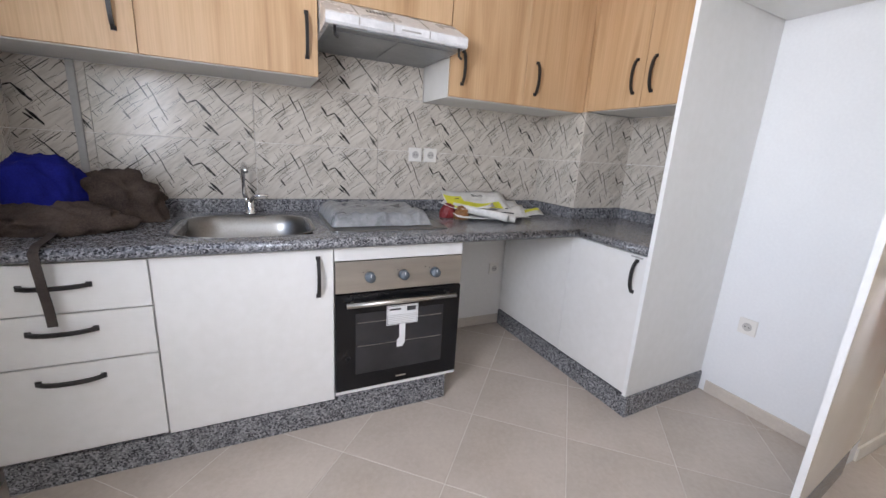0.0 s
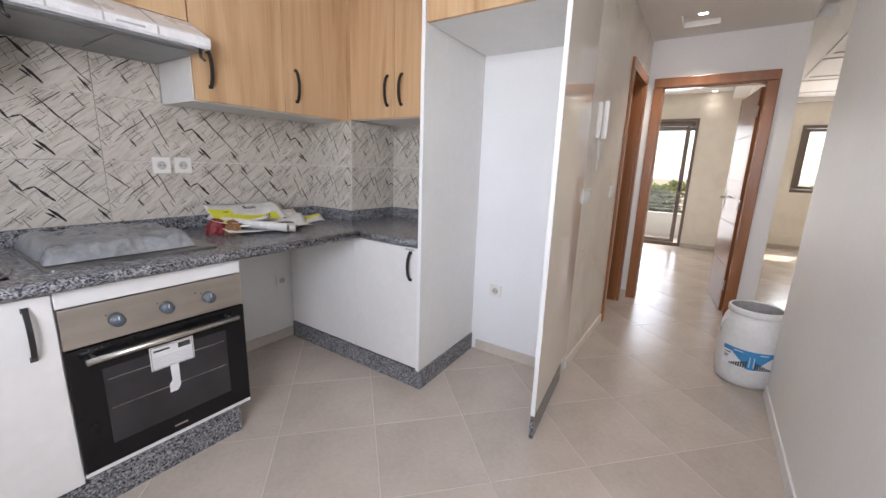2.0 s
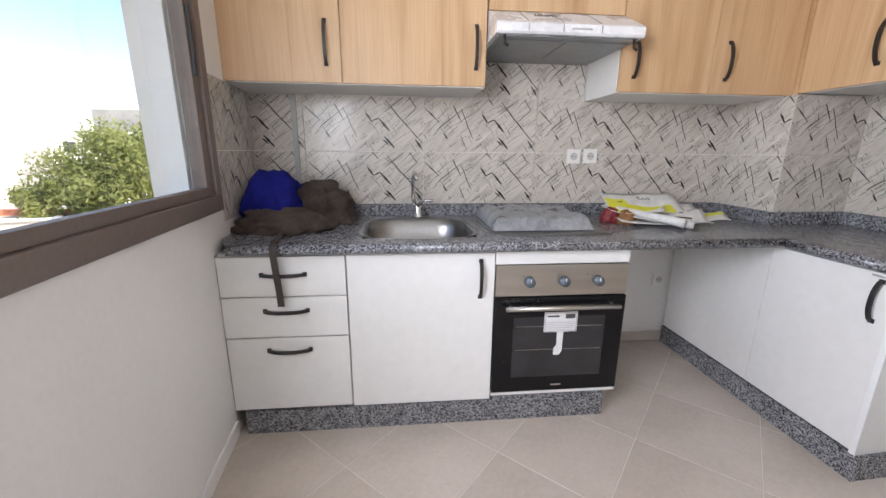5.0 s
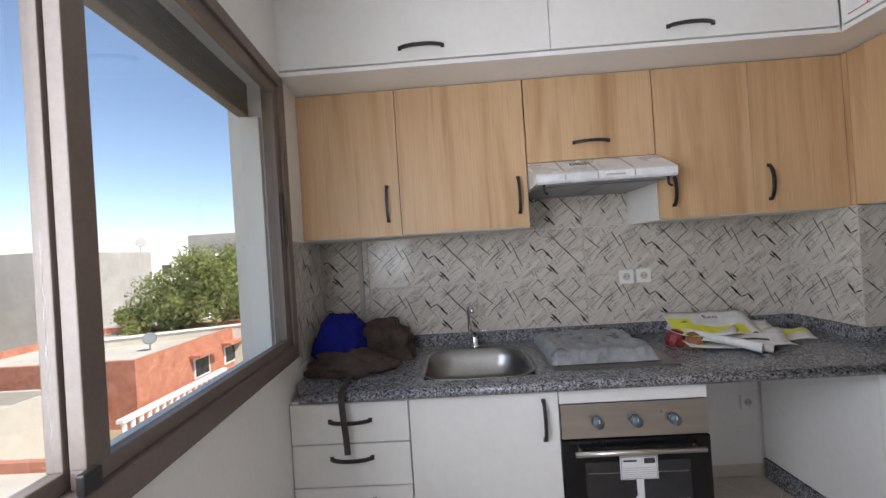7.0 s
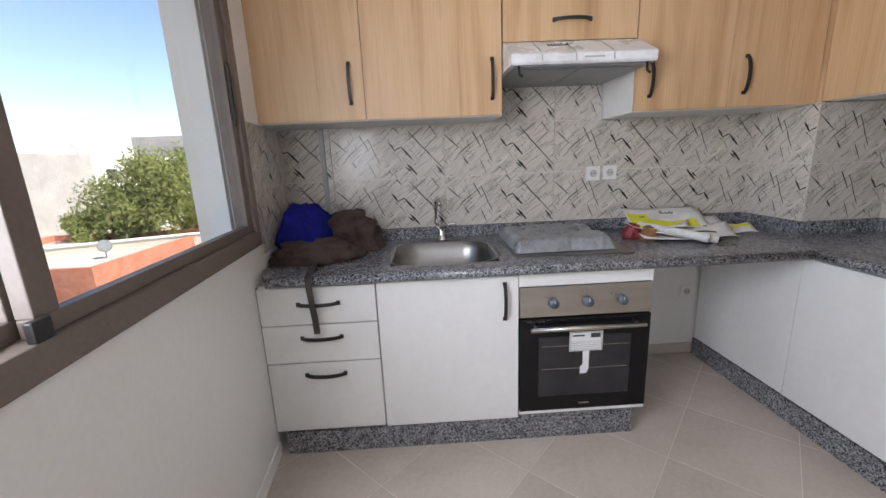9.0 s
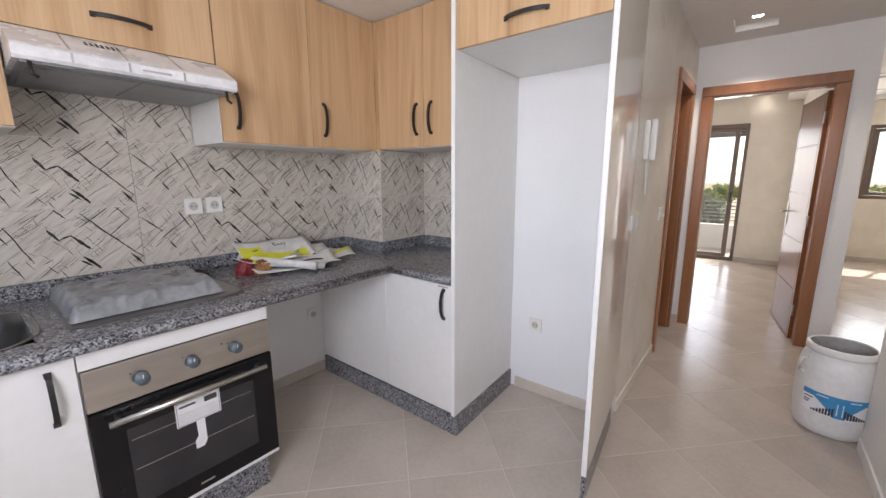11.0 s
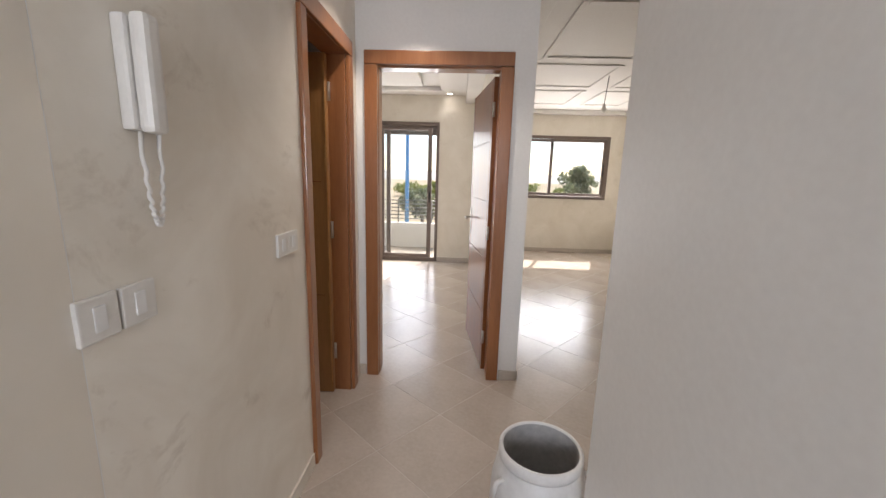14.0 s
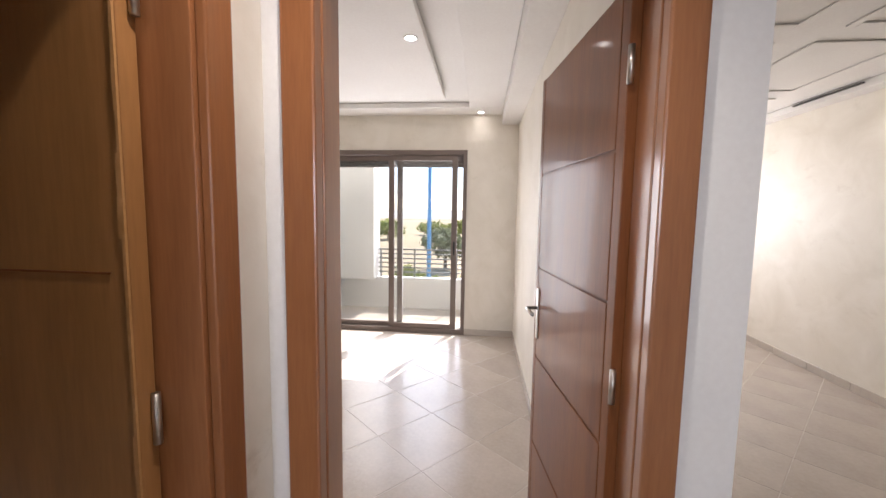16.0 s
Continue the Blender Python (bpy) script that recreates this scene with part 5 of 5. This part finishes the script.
tree("tree", -17.2, 28.0, 8.2, 5.2, leaf_green, "broad green leafy tree behind the orange house", 1, 26000, 0.15)
tree("tree", -21.3, 27.5, 5.2, 3.0, leaf_green, "rounded green tree beside the houses", 2, 9000, 0.16)
tree("tree", -14.5, 30.5, 6.8, 3.4, leaf_green, "rounded green tree beside the houses", 3, 9000, 0.16)
tree("tree", 40.8, -11.4, 8.2, 2.3, leaf_dark, "dark evergreen tree standing in the field", 4, 2200, 0.3)
tree("tree", 50, 4.6, 5.0, 2.6, leaf_dark, "dark shrub-like tree in the field", 5, 1600, 0.35)
for k in range(14):
    rr = random.Random(40 + k)
    tree("tree", 95 + rr.uniform(0, 45), -52 + 8.4 * k, 4.4 + rr.uniform(-1, 1.0), 4.5, leaf_green, "distant dark tree along the field edge", 50 + k, 700, 0.8)
for k in range(7):
    rr = random.Random(80 + k)
    tree("bush", 26 + rr.uniform(0, 14), -1.5 + 2.1 * k, 2.2, 1.6, leaf_green, "low green bush beyond the balcony", 90 + k, 700, 0.22)
pole = thing("lamp_post", (25.2, 3.2, G), "tall blue metal lamp post", "lamp post")
part("shaft", rod((25.2, 3.2, G), (25.2, 3.2, 6.5), 0.14, 16, 0.09), pole_blue, pole, "", False, True)
part("arm", rod((25.2, 3.2, 6.4), (24.0, 3.2, 6.7), 0.05, 10), pole_blue, pole)
# Low hills; the concrete grey paints distance haze onto them.
hill = bmesh.new()
bmesh.ops.create_grid(hill, x_segments=60, y_segments=4, size=1)
for p in hill.verts:
    p.co = Vector((520 + p.co.y * 90, p.co.x * 900, G + (p.co.y + 1) * 0.5 * (9 + 5 * noise.noise((p.co.x * 6, 1, 0)))))
structure("hill", hill, concrete, "low hills on the horizon, haze put into their grey colour", "hill", True)

# ---- splashback tiles: one print on every tile ----
TW, TH = 0.655, 0.297
sb = thing("splashback", (0.8, SW, 0.918), "printed marble-look wall tiles between worktop and cabinets", "tiles", kind="structure")
cut = {}
# dark cracks of the print: from, to (cm on the tile) and width (mm)
CRACKS = [(44.5, 27.5, 65, 4.7, 3), (36, 30, 40, 25.5, 2.5), (43.5, 21, 54, 29.4, 1.6), (57.5, 29.4, 61.5, 24, 2.6), (33.5, 21, 36.7, 16.3, 5), (36.7, 16.3, 40.5, 18, 3), (40.5, 18, 46.5, 11.4, 5.5), (43.5, 8, 49, 2, 5.5), (42.5, 6.4, 46, 3.5, 3.5), (16.7, 25.4, 22, 16.4, 3), (22, 23.5, 8.5, 12.6, 2), (21.3, 23.5, 28.2, 7.6, 2.6), (11.6, 10, 13.8, 7, 4.5), (0.4, 24.2, 9, 16.2, 2.6), (14, 21, 15.5, 15.4, 1.6), (21, 9.7, 24.6, 1.5, 2), (60.5, 7, 64.6, 1.2, 4), (62.8, 24, 53.7, 16.4, 1.4)]


def stroke(bm, x0, y0, x1, y1, w, rnd, ink_slot):
    """A ragged ink stroke lying on the tile's face, metres."""
    d = Vector((x1 - x0, y1 - y0))
    k = max(3, int(d.length / 0.012))
    s_ = Vector((-d.y, d.x)).normalized()
    off, prev = 0.0, None
    for i in range(k + 1):
        q = i / k
        off = off * 0.75 + rnd.uniform(-0.0016, 0.0016)
        half = w * 0.5 * (0.25 + 0.75 * math.sin(math.pi * min(1, max(0, 0.08 + 0.84 * q)))) * rnd.uniform(0.55, 1.25)
        c = Vector((x0, y0)) + d * q + s_ * off
        a_, c_ = c + s_ * half, c - s_ * half
        ring = [bm.verts.new((p.x, -0.0084, p.y)) for p in (a_, c_)]
        if prev:
            f_ = bm.faces.new((prev[0], prev[1], ring[1], ring[0]))
            f_.material_index = ink_slot
        prev = ring


def tile_print():
    rnd = random.Random(12)
    bm = bmesh.new()
    for x0, y0, x1, y1, w in CRACKS:
        stroke(bm, x0 / 100, y0 / 100, x1 / 100, y1 / 100, w / 1000 * 2.3, rnd, 1)
    for i in range(170):
        x, y = rnd.uniform(-0.03, TW), rnd.uniform(0.0, TH)
        up = rnd.random() < 0.6
        a_ = radians(rnd.gauss(39, 4) if up else rnd.gauss(-56, 7))
        ln = rnd.uniform(0.03, 0.13) if up else rnd.uniform(0.015, 0.06)
        stroke(bm, x, y, x + ln * math.cos(a_), y + ln * math.sin(a_), rnd.uniform(0.0012, 0.0030), rnd, 2 if rnd.random() < (0.8 if up else 0.4) else 1)
    return bm


def tile_mesh(w, h, skip, turned):
    key = (round(w, 3), round(h, 3), round(skip, 3), turned)
    if key not in cut:
        bm = tile_print()
        if turned:
            for p in bm.verts:
                p.co = Vector((TW - p.co.x, p.co.y, TH - p.co.z))
        for co, no in (((skip + 0.001, 0, 0), (-1, 0, 0)), ((skip + w - 0.003, 0, 0), (1, 0, 0)), ((0, 0, 0.001), (0, 0, -1)), ((0, 0, h - 0.003), (0, 0, 1))):
            bmesh.ops.bisect_plane(bm, geom=bm.verts[:] + bm.edges[:] + bm.faces[:], plane_co=co, plane_no=no, clear_outer=True)
        for p in bm.verts:
            p.co.x -= skip
        bmesh.ops.recalc_face_normals(bm, faces=bm.faces)
        add_box(bm, 0, w - 0.002, -0.008, 0, 0, h - 0.002, 0.001, 1)
        me = mesh_of(bm, "tile", deco_tile)
        me.materials.append(print_dark)
        me.materials.append(print_grey)
        cut[key] = me
    return cut[key]


def tile_run(origin, rz, x0, x1, first, rows, turned_from=99.0):
    for row, (z0_, z1_) in enumerate(rows):
        x = first
        while x < x1 - 0.01:
            a, c = max(x, x0), min(x + TW, x1)
            if c - a > 0.015:
                t = new("tile", tile_mesh(c - a, z1_ - z0_, a - x, row == 0 and x > turned_from))
                t.parent = sb
                m = pose(*origin, 0, 0, rz) @ pose(a, 0, z0_)
                t.matrix_basis = Matrix.Translation(-BASE[sb]) @ m
            x += TW


ROWS = [(0.9185, 1.215), (1.215, 1.512)]
tile_run((0, SW, 0), 0, -0.607, 2.179, 0.324 - 2 * TW, ROWS, 1.5)
tile_run((0, SW, 0), 0, 0.606, 1.254, 0.324, [(1.512, 1.700)])
tile_run((2.18, 2.572 - 0.009, 0), -90, 0.0, 0.405, 0.0, ROWS)
tile_run((2.172, 2.165, 0), 0, 0.0, 0.426, 0.0, ROWS)
tile_run((NB, 2.156, 0), -90, 0.0, 0.718, 0.0, ROWS)
tile_run(tuple((SLANT @ Vector((0, 0.51, 0)))), 94.86, 0.0, 0.545, -0.2, ROWS)

# ---- floor tiles: 45 cm squares laid on the diagonal ----
ft = thing("floor_tiling", (1.912, 0.418, 0), "beige glossy porcelain floor tiles laid diagonally", "floor tiles", kind="structure")
bm = box(-0.2230, 0.2230, -0.2230, 0.2230, FL - 0.012, FL, 0.0008, 1)
fm = mesh_of(bm, "tile", floor_tile)
U, V = Vector((0.3178, 0.0118)), Vector((-0.0118, 0.3178))
for i in range(-10, 27):
    for j in range(-12, 11):
        if (i + j) % 2 == 0:
            continue
        p = Vector((1.912, 0.418)) + U * i + V * j
        if not (-0.9 < p.x < 9.6 and -3.15 < p.y < 3.4):
            continue
        if (p.x < 2.9 and p.y < -0.6) or (2.85 < p.x < 4.6 and p.y > 2.2) or (p.x > 8.5 and p.y > -0.2) or (p.x < 2.85 and p.y > 2.85):
            continue
        t = new("tile", fm)
        t.parent = ft
        t.matrix_basis = Matrix.Translation(-BASE[ft]) @ pose(p.x, p.y, 0, 0, 0, 45 + 2.13)
